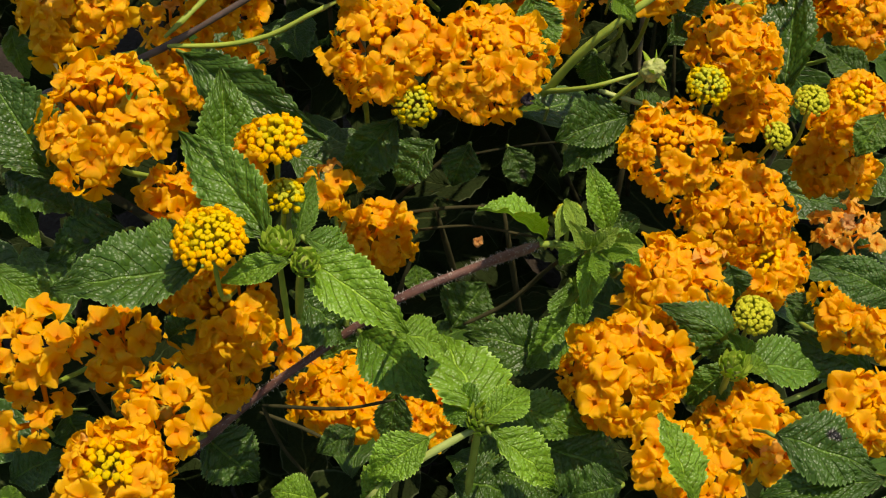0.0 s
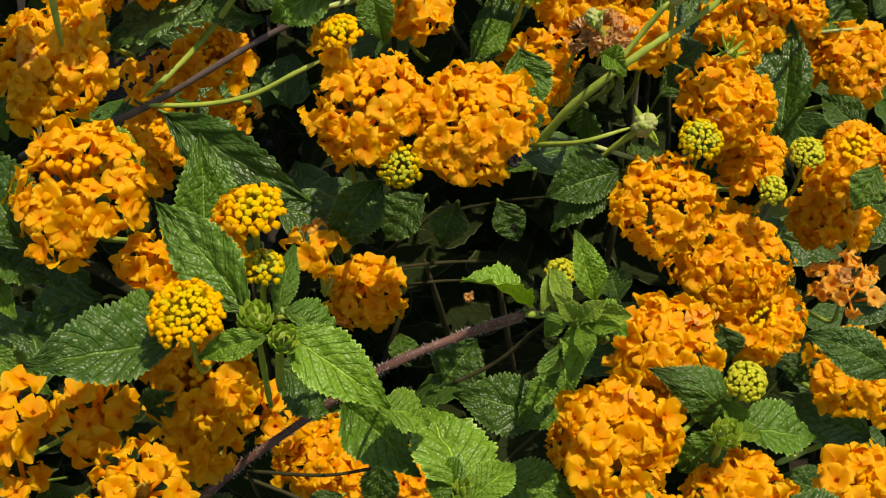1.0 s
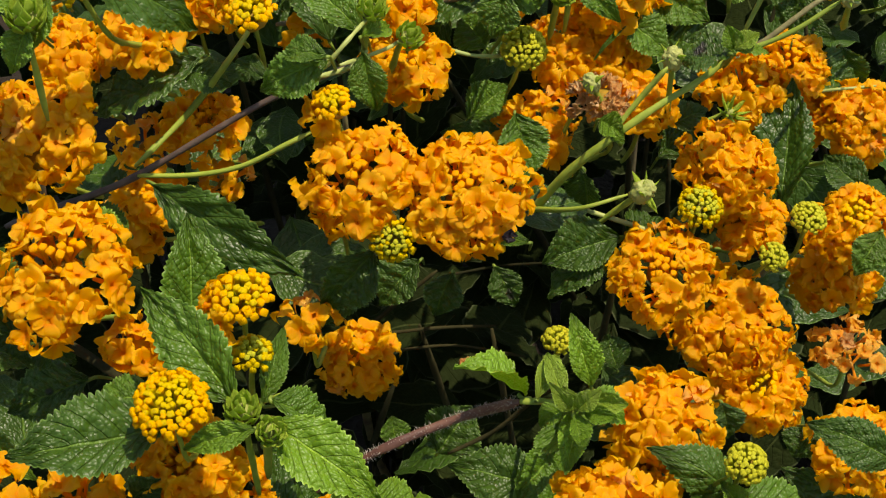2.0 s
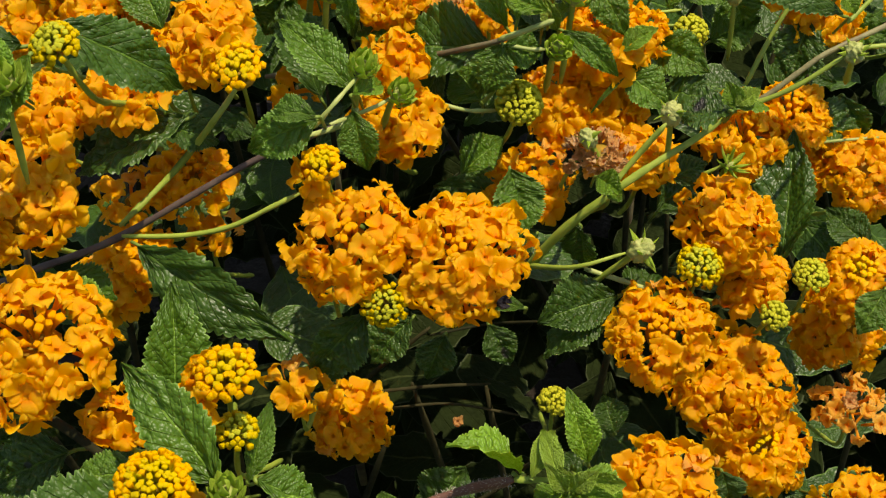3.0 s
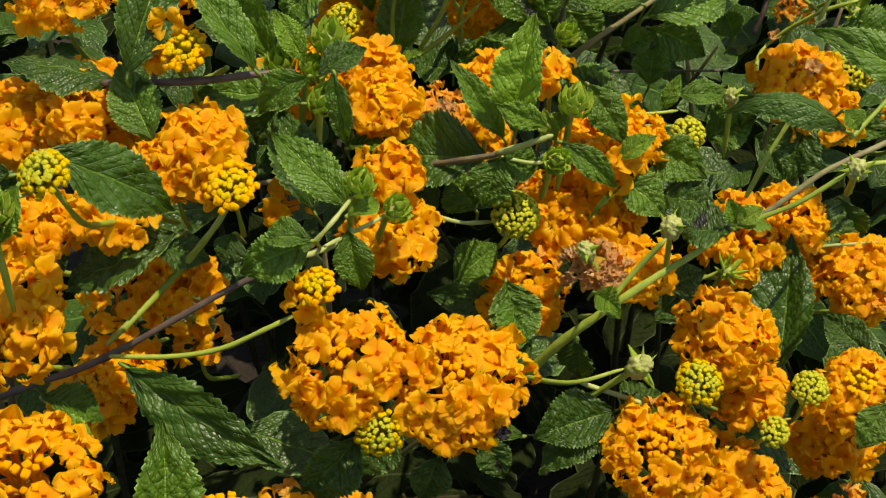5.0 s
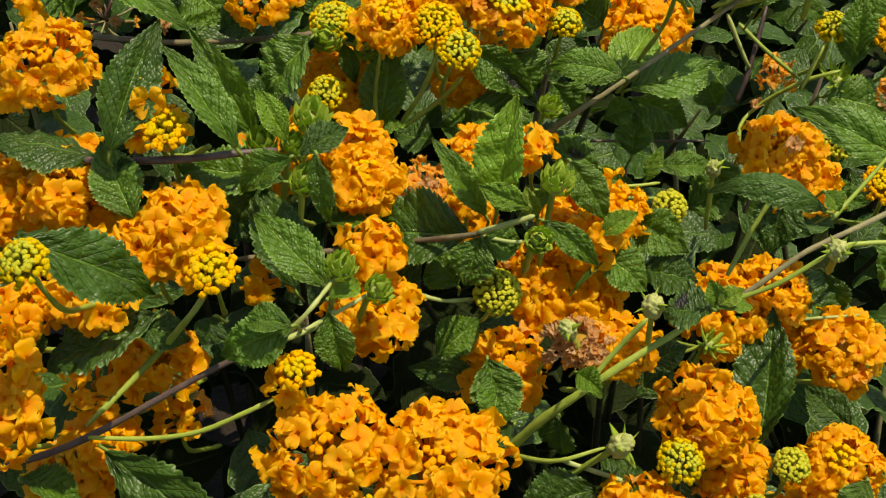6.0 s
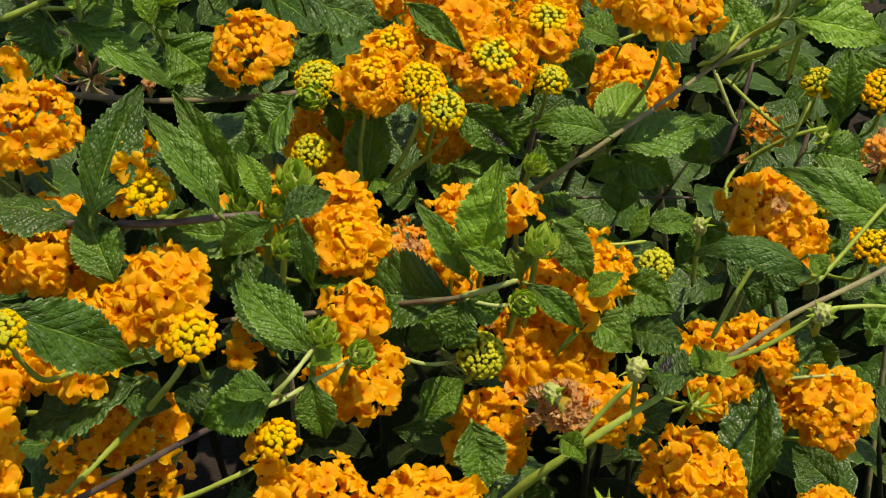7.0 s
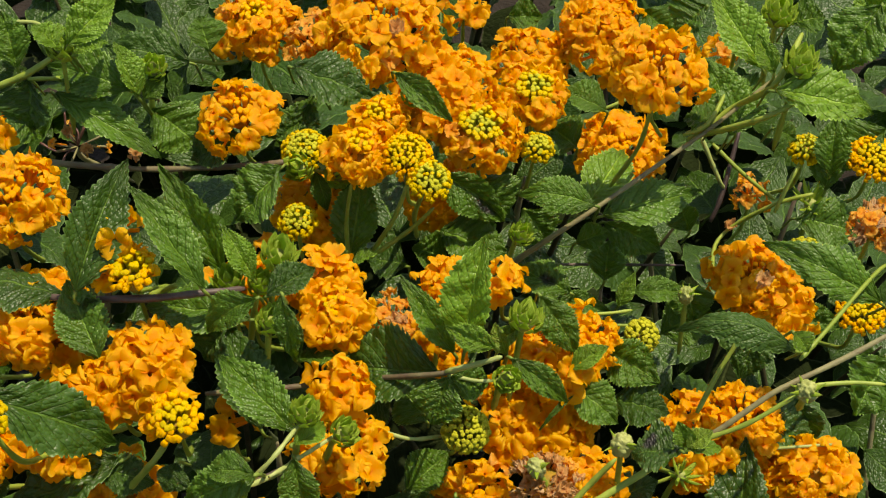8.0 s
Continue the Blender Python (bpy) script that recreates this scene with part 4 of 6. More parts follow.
flower_head("dried brown lantana head of crumpled florets", (94.9, 169.7, 343.3), 5.8, (0.04, -0.21, 0.98), "dry", 0, "yellow", 117, floret=2.5)
flower_head("fading orange lantana head with sparse wilted florets", (71.4, 235.6, 288.7), 5.7, (0.04, -0.21, 0.98), "withered", 0, "yellow", 118, floret=2.9)
flower_head("open lantana head of loose orange florets on long tubes", (-18.3, 253.6, 328.3), 7.1, (0.04, -0.21, 0.98), "loose", 0, "yellow", 119, floret=4.0, widest=88)
flower_head("domed lantana head of open orange florets", (11.6, 143.0, 335.6), 4.6, (0.04, -0.21, 0.98), "full", 0, "yellow", 500, floret=3.5)
flower_head("domed lantana head of open orange florets", (32.3, 147.0, 314.6), 7.0, (0.04, -0.21, 0.98), "full", 0, "yellow", 501, floret=3.5)
flower_head("domed lantana head of open orange florets", (-1.9, 140.0, 334.9), 5.6, (0.04, -0.21, 0.98), "full", 0, "yellow", 502, floret=3.5)
flower_head("open lantana head of loose orange florets on long tubes", (-40.0, 92.0, 332.9), 5.4, (0.04, -0.21, 0.98), "loose", 0, "yellow", 503, floret=4.0, widest=88)
flower_head("domed lantana head of open orange florets", (-18.2, 102.0, 337.7), 6.2, (0.04, -0.21, 0.98), "full", 0, "yellow", 504, floret=3.5)
flower_head("open lantana head of loose orange florets on long tubes", (-66.5, 84.0, 345.6), 7.6, (0.04, -0.21, 0.98), "loose", 0, "yellow", 505, floret=4.0, widest=88)
flower_head("domed lantana head of open orange florets", (-86.2, 98.0, 346.2), 8.0, (0.04, -0.21, 0.98), "full", 0, "yellow", 506, floret=3.5)
green_bud_head("young lantana head wrapped in pointed green bracts", (-19.5, 80.2, 355.2), 3.7, (0.28, 0.09, 0.96), 120)
green_bud_head("young lantana head wrapped in pointed green bracts", (-13.7, 86.7, 342.5), 3.4, (0.54, -0.09, 0.84), 121)
green_bud_head("young lantana head wrapped in pointed green bracts", (-32.3, 102.4, 355.3), 3.9, (0.22, -0.00, 0.98), 122)
green_bud_head("young lantana head wrapped in pointed green bracts", (18.8, 124.7, 343.0), 4.3, (0.16, 0.13, 0.98), 123)
green_bud_head("young lantana head wrapped in pointed green bracts", (17.1, 110.2, 340.0), 3.3, (0.26, -0.62, 0.74), 124)
green_bud_head("young lantana head wrapped in pointed green bracts", (-35.4, 119.5, 357.3), 4.4, (0.24, 0.13, 0.96), 125)
green_bud_head("young lantana head wrapped in pointed green bracts", (-44.9, 113.5, 353.7), 3.9, (-0.11, 0.06, 0.99), 126)
green_bud_head("young lantana head wrapped in pointed green bracts", (-43.8, 168.0, 339.0), 4.0, (-0.27, -0.59, 0.76), 128)
green_bud_head("young lantana head wrapped in pointed green bracts", (-34.8, 168.9, 337.2), 3.5, (0.26, -0.63, 0.73), 129)
green_bud_head("young lantana head wrapped in pointed green bracts", (-38.5, 115.5, 351.9), 3.5, (0.37, -0.16, 0.92), 131)
green_bud_head("young lantana head wrapped in pointed green bracts", (-18.2, -21.5, 353.3), 3.3, (-0.00, 0.04, 1.00), 132)
green_bud_head("young lantana head wrapped in pointed green bracts", (-12.1, -25.2, 354.5), 2.8, (0.33, -0.37, 0.87), 133)
flower_head("small round lantana head of pale green buds", (26.1, 59.2, 277.3), 3.2, (0.05, -0.1, 0.99), "bud", 100, "olive", 134, floret=3.0, flat=0.8)
green_bud_head("young lantana head wrapped in pointed green bracts", (67.2, 0.6, 306.9), 3.5, (0.19, 0.08, 0.98), 135)
green_bud_head("young lantana head wrapped in pointed green bracts", (21.4, -33.1, 325.0), 3.4, (0.19, 0.08, 0.98), 136)
green_bud_head("young lantana head wrapped in pointed green bracts", (-72.8, 35.8, 383.6), 4.1, (0.10, 0.05, 0.99), 137)
green_bud_head("young lantana head wrapped in pointed green bracts", (-81.7, 173.6, 359.5), 3.7, (0.33, -0.39, 0.86), 138)
green_bud_head("young lantana head wrapped in pointed green bracts", (-99.6, 164.8, 369.4), 4.3, (0.09, 0.02, 1.00), 139)
green_bud_head("young lantana head wrapped in pointed green bracts", (73.4, 200.3, 364.2), 4.6, (0.16, 0.10, 0.98), 140)
green_bud_head("young lantana head wrapped in pointed green bracts", (68.1, 228.1, 358.0), 4.9, (0.07, 0.08, 0.99), 141)
green_bud_head("young lantana head wrapped in pointed green bracts", (-21.2, 196.0, 343.3), 3.8, (0.44, -0.35, 0.83), 142)
green_bud_head("open star of narrow green bracts", (86.9, 223.0, 299.7), 5.6, (0.03, -0.15, 0.99), 143, spread=1.2, count=16)
green_bud_head("open star of narrow green bracts", (59.4, 129.4, 290.0), 4.4, (0.37, -0.15, 0.92), 144, spread=1.2, count=16)
seed_head("spent lantana head with pale spreading bracts", (43.8, 107.4, 326.8), 3.0, (-0.02, 0.08, 1.00), 145)
green_bud_head("young lantana head wrapped in pointed green bracts", (11.4, 171.5, 322.4), 3.5, (0.37, -0.16, 0.92), 146)
seed_head("spent lantana head with a pale knobbly receptacle", (41.2, 83.1, 307.0), 3.2, (0.64, 0.10, 0.76), 147)
seed_head("spent lantana head with a pale knobbly receptacle", (81.2, 117.8, 342.0), 2.9, (-0.04, -0.47, 0.88), 148)
seed_head("spent lantana head with a pale knobbly receptacle", (26.1, 101.4, 321.8), 2.5, (-0.41, 0.07, 0.91), 149)
seed_head("spent lantana head with a pale knobbly receptacle", (55.1, 175.1, 306.0), 2.4, (-0.03, 0.14, 0.99), 150)
dried_floret("shrivelled brown floret lying on the foliage", (70.6, 150.3, 340.7), 2.9, (0.19, -0.28, 0.94), 151)
dried_floret("shrivelled brown floret lying on the foliage", (-97.3, 162.0, 340.7), 2.5, (0.19, -0.28, 0.94), 152)
dried_floret("shrivelled brown floret lying on the foliage", (-84.5, 162.3, 341.5), 2.8, (0.19, -0.28, 0.94), 153)
dried_floret("shrivelled brown floret lying on the foliage", (-104.3, 167.2, 341.2), 2.3, (0.19, -0.28, 0.94), 154)
dried_floret("shrivelled brown floret lying on the foliage", (2.7, 62.0, 258.9), 2.0, (0.19, -0.28, 0.94), 155)
dried_floret("shrivelled brown floret lying on the foliage", (95.3, 82.6, 262.8), 3.2, (0.19, -0.28, 0.94), 156)
dried_floret("shrivelled brown floret lying on the foliage", (65.8, 220.3, 289.7), 2.6, (0.19, -0.28, 0.94), 157)
dried_floret("shrivelled brown floret lying on the foliage", (-27.3, 203.5, 358.2), 2.9, (0.19, -0.28, 0.94), 158)
dried_floret("shrivelled purple-black petal caught under an orange head", (17.2, 41.0, 334.8), 2.4, (0.3, -0.5, 0.8), 159, dark=True)

shoot = branch("leafy lantana shoot with dark green toothed leaves beside open heads", -64.7, -11.1, 350.3)
leaf(shoot, (-64.7, -11.1, 350.3), (-81.4, 2.5, 363.9), 14.4, (0.28, -0.49, 0.83), 0.4, 0.04, "dark", 160)
leaf(shoot, (-36.7, -0.1, 338.5), (-39.6, 16.9, 357.5), 11.9, (0.43, -0.64, 0.64), 0.45, 0.05, "mid", 161)
leaf(shoot, (-20.1, -19.7, 352.7), (-41.0, -4.5, 361.4), 11.1, (-0.08, -0.57, 0.82), 0.5, 0.05, "mid", 162)
leaf(shoot, (-60.0, 44.4, 331.4), (-25.7, 33.4, 321.6), 12.9, (-0.07, -0.77, 0.63), 0.37, 0.06, "dark", 163)
leaf(shoot, (-18.4, -12.1, 342.8), (-18.0, 2.4, 346.4), 4.8, (0.60, -0.21, 0.77), 0.65, 0.03, "mid", 164)
leaf(shoot, (-14.8, -25.2, 354.8), (-27.3, -28.3, 349.4), 4.7, (-0.16, -0.65, 0.74), 0.55, 0.05, "light", 165)
leaf(shoot, (-59.8, 12.4, 356.4), (-48.0, 7.9, 358.4), 7.1, (-0.17, -0.01, 0.98), 0.45, 0.06, "light", 166)
stem(shoot, "dark", 1.06, 0.88, (-73.2, -3.3, 346.1), (-57.6, -4.9, 339.5), (-41.8, -13.0, 342.3), (-30.0, -11.9, 341.1), seed=167)

shoot = branch("fresh light green shoot on a bristly purple stem", -40.8, -30.3, 290.5)
stem(shoot, "maroon", 0.98, 0.86, (-40.8, -30.3, 290.5), (-27.7, -23.2, 304.0), (-10.3, -12.9, 316.8), (1.7, -7.8, 326.3), (15.0, -0.5, 329.7), (26.7, -2.6, 341.5), hairs=1100, seed=169)
leaf(shoot, (27.6, -1.3, 341.5), (14.9, -3.3, 349.8), 10.6, (0.35, 0.64, 0.69), 0.75, 0.1, "light", 170)
leaf(shoot, (38.7, 6.0, 337.5), (33.3, 14.3, 347.5), 5.7, (0.36, -0.62, 0.70), 0.75, 0.04, "light", 171)
leaf(shoot, (38.1, -2.2, 342.5), (37.0, -14.3, 338.3), 5.3, (0.17, -0.34, 0.93), 0.75, 0.02, "light", 172)
leaf(shoot, (37.7, -1.1, 343.5), (46.1, -1.9, 338.8), 7.4, (0.49, 0.08, 0.87), 0.55, 0.1, "light", 173)
leaf(shoot, (30.0, -3.9, 345.2), (32.1, 8.3, 343.0), 3.5, (0.15, 0.15, 0.98), 0.75, 0.05, "fresh", 174)
leaf(shoot, (34.8, -4.6, 346.3), (30.1, 5.6, 346.4), 3.3, (-0.13, -0.07, 0.99), 0.75, 0.05, "fresh", 175)
leaf(shoot, (38.0, -4.6, 347.1), (46.2, -2.7, 345.8), 3.6, (0.26, -0.68, 0.68), 0.65, 0.1, "fresh", 176)
leaf(shoot, (37.1, -5.6, 346.4), (34.6, -4.8, 351.4), 2.8, (0.50, -0.77, 0.39), 0.75, 0.05, "fresh", 177)
leaf(shoot, (36.2, -7.1, 348.0), (32.4, -5.9, 353.5), 2.8, (0.47, -0.73, 0.49), 0.75, 0.08, "fresh", 178)
leaf(shoot, (37.7, -7.3, 348.9), (41.3, -5.1, 352.5), 3.2, (-0.23, -0.72, 0.65), 0.75, 0.08, "fresh", 179)
leaf(shoot, (38.8, -7.0, 347.6), (44.5, -7.0, 347.9), 3.0, (-0.04, -0.70, 0.71), 0.75, 0.1, "light", 180)
leaf(shoot, (37.3, -7.5, 347.5), (39.4, -12.4, 344.5), 3.6, (0.44, -0.31, 0.84), 0.75, 0.06, "light", 181)
leaf(shoot, (35.1, -6.7, 347.2), (31.4, -9.3, 344.6), 3.9, (-0.43, -0.28, 0.86), 0.75, 0.08, "light", 182)
stem(shoot, "green", 0.67, 0.56, (26.8, -2.9, 341.9), (32.6, -2.2, 342.5), (38.4, -1.7, 341.9), seed=183)

shoot = branch("bright green leafy shoot with quilted toothed leaves", -14.3, -21.3, 351.2)
leaf(shoot, (-14.3, -21.3, 351.2), (6.5, -26.7, 340.5), 11.1, (0.38, -0.26, 0.89), 0.45, 0.08, "light", 185)
leaf(shoot, (-6.3, -14.4, 320.3), (12.1, -29.9, 324.1), 11.1, (-0.43, -0.30, 0.86), 0.35, 0.07, "mid", 186)
leaf(shoot, (3.7, -24.9, 337.3), (12.8, -23.1, 331.8), 9.1, (0.48, 0.17, 0.86), 0.35, 0.1, "light", 187)
leaf(shoot, (22.6, -31.9, 323.2), (10.0, -14.2, 323.9), 15.9, (0.28, 0.17, 0.94), 0.35, 0.05, "light", 188)
leaf(shoot, (12.4, -37.8, 324.1), (2.0, -45.1, 317.7), 8.3, (-0.06, -0.62, 0.79), 0.45, 0.08, "light", 189)
leaf(shoot, (24.2, -38.4, 330.6), (36.8, -40.6, 318.9), 9.4, (0.67, -0.08, 0.74), 0.45, 0.06, "light", 190)
leaf(shoot, (22.1, -35.4, 328.2), (28.9, -25.7, 326.9), 6.9, (0.19, -0.01, 0.98), 0.55, 0.05, "light", 191)
leaf(shoot, (21.5, -34.9, 326.2), (13.1, -25.5, 322.2), 7.7, (-0.54, -0.13, 0.83), 0.45, 0.05, "mid", 192)
leaf(shoot, (-6.8, -49.8, 315.5), (-15.3, -50.2, 316.8), 6.9, (0.15, -0.21, 0.97), 0.45, 0.06, "light", 193)
leaf(shoot, (6.8, -42.5, 318.9), (0.9, -46.7, 311.5), 8.5, (-0.62, -0.35, 0.70), 0.45, 0.06, "light", 194)
leaf(shoot, (-14.5, -16.6, 351.2), (-4.8, -15.1, 341.5), 9.1, (0.68, 0.17, 0.71), 0.45, 0.05, "mid", 195)
leaf(shoot, (-21.0, -10.1, 324.1), (-8.3, -12.3, 315.0), 13.2, (0.57, -0.11, 0.82), 0.35, 0.05, "dark", 196)
stem(shoot, "pale", 0.92, 0.77, (2.3, -47.4, 314.4), (11.8, -40.3, 320.9), (22.1, -32.5, 324.0), seed=197)
stem(shoot, "green", 0.64, 0.53, (-10.6, -11.9, 315.8), (-10.3, -11.0, 324.2), (-14.6, -18.3, 344.9), seed=198)

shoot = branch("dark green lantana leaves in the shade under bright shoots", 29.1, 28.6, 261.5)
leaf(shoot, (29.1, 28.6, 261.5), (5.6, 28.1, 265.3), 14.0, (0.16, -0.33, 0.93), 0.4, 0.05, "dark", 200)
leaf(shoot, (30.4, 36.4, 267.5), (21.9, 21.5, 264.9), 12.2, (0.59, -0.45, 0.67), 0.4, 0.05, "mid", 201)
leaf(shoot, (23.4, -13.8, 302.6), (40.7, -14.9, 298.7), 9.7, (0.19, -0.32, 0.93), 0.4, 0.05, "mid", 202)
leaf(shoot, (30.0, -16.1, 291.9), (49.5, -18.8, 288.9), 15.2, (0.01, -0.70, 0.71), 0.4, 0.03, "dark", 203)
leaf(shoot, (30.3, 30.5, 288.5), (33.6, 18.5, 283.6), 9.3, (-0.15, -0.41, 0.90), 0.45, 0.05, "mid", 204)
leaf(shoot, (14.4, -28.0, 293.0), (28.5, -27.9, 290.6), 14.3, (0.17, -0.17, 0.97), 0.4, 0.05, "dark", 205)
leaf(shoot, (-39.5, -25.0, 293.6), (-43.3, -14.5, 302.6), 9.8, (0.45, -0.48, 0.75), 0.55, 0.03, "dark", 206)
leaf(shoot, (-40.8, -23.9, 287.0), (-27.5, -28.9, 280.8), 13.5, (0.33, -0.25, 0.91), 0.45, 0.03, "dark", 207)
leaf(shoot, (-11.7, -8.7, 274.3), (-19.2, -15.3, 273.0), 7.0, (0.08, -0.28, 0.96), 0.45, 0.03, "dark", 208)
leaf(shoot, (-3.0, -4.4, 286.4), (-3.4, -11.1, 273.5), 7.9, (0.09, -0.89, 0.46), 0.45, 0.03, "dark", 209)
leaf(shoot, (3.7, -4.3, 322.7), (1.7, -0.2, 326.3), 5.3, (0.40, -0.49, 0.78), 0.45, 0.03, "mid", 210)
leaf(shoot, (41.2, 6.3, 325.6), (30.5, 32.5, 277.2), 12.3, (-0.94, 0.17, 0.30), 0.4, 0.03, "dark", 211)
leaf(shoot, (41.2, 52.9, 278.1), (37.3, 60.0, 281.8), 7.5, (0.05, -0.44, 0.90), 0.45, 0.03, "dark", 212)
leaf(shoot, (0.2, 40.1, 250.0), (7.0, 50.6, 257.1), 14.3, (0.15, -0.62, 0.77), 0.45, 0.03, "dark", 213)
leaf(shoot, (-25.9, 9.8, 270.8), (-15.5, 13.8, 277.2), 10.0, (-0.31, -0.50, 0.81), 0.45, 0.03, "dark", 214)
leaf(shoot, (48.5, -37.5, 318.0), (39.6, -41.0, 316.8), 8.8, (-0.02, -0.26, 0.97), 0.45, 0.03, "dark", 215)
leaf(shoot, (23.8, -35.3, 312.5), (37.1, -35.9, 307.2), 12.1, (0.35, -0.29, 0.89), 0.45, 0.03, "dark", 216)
# Thin stems of the gap, coloured near black in place of their shade.
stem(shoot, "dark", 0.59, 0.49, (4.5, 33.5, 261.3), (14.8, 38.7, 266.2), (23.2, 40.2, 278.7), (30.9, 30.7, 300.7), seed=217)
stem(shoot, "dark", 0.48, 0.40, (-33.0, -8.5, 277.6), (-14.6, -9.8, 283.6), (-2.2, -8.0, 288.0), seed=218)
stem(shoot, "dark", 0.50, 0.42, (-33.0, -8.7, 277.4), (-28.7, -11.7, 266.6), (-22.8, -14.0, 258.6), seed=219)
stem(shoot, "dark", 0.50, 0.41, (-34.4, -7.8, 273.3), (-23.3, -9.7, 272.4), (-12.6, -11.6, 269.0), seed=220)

shoot = branch("lantana shoot with an arched leaf shading an orange head", 69.3, 15.4, 288.9)
leaf(shoot, (69.3, 15.4, 288.9), (50.5, 16.5, 303.4), 10.8, (0.3, -0.45, 0.84), -0.35, 0.28, "dark", 222)
leaf(shoot, (68.4, 4.9, 302.5), (59.1, -0.2, 292.4), 7.9, (-0.26, -0.75, 0.61), 0.5, 0.08, "mid", 223)
leaf(shoot, (69.6, 12.6, 292.9), (87.4, 16.4, 287.6), 12.8, (0.27, 0.06, 0.96), 0.4, 0.06, "mid", 224)
leaf(shoot, (101.5, 29.0, 271.8), (79.9, 30.5, 281.9), 11.1, (0.22, -0.78, 0.59), 0.4, 0.05, "dark", 225)
leaf(shoot, (93.3, -3.1, 340.7), (77.0, -0.5, 345.7), 8.1, (0.19, -0.46, 0.87), 0.5, 0.12, "dark", 226)
leaf(shoot, (61.4, -47.6, 333.5), (53.0, -34.9, 339.8), 9.5, (0.62, 0.02, 0.79), 0.55, 0.05, "light", 227)
leaf(shoot, (73.6, -33.6, 337.1), (91.7, -35.0, 332.8), 12.7, (0.21, -0.19, 0.96), 0.4, 0.06, "dark", 228, spot=(.5, -.45, .16))
leaf(shoot, (93.3, -36.9, 333.6), (72.1, -42.6, 330.4), 8.6, (-0.11, -0.13, 0.98), 0.45, 0.05, "dark", 229)
leaf(shoot, (71.3, 5.5, 302.4), (65.7, 9.5, 306.6), 4.9, (0.40, -0.32, 0.86), 0.65, 0.05, "light", 230)
leaf(shoot, (69.0, 2.9, 303.4), (74.8, 5.7, 302.0), 4.4, (0.21, 0.04, 0.98), 0.65, 0.05, "light", 231)
leaf(shoot, (92.4, 12.2, 273.1), (81.9, 13.1, 275.6), 8.3, (0.19, -0.36, 0.91), 0.45, 0.03, "dark", 232)
leaf(shoot, (64.5, 32.3, 300.6), (67.1, 29.3, 292.7), 8.0, (0.26, -0.87, 0.41), 0.45, 0.03, "dark", 233)
leaf(shoot, (85.0, 39.1, 286.6), (82.1, 33.4, 282.6), 8.3, (-0.26, -0.46, 0.85), 0.45, 0.03, "dark", 234)
stem(shoot, "green", 0.58, 0.48, (56.8, 3.3, 297.4), (62.8, 14.0, 293.3), (67.2, 9.8, 308.5), seed=235)
stem(shoot, "green", 0.79, 0.66, (83.1, 31.0, 252.4), (90.6, 35.2, 254.4), (94.8, 29.6, 269.9), seed=236)

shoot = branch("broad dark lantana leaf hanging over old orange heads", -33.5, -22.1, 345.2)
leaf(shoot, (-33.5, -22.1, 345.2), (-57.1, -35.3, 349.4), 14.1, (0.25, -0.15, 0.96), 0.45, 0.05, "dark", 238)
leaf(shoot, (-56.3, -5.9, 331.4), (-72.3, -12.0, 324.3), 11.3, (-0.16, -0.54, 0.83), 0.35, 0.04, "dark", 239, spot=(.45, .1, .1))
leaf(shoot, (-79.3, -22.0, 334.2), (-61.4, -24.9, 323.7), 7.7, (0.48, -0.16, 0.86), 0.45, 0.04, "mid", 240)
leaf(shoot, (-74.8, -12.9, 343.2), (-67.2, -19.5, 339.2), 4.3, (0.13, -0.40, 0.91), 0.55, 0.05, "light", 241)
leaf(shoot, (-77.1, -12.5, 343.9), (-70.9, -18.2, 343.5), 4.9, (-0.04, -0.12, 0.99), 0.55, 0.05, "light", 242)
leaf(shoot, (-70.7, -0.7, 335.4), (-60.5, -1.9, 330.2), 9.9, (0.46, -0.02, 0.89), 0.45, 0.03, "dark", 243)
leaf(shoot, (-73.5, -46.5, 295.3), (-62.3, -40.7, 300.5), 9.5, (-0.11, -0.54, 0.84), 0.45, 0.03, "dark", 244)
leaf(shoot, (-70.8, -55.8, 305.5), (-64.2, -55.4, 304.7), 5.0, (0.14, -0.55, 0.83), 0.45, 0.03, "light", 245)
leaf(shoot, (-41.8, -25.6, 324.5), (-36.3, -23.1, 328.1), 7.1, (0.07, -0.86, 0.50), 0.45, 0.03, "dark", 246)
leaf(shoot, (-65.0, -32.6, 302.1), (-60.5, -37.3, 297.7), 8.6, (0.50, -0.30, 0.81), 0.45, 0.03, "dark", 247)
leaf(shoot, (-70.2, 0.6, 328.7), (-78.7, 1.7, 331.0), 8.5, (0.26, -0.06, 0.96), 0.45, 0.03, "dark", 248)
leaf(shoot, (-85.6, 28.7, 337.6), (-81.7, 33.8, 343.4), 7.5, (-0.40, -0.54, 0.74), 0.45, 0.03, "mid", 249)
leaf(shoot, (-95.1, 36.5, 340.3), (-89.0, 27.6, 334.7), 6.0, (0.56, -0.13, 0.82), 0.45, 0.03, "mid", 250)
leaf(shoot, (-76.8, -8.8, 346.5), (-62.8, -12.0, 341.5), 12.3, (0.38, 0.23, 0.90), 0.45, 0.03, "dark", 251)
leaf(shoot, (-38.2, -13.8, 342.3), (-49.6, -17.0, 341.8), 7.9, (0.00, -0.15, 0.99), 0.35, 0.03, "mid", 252)

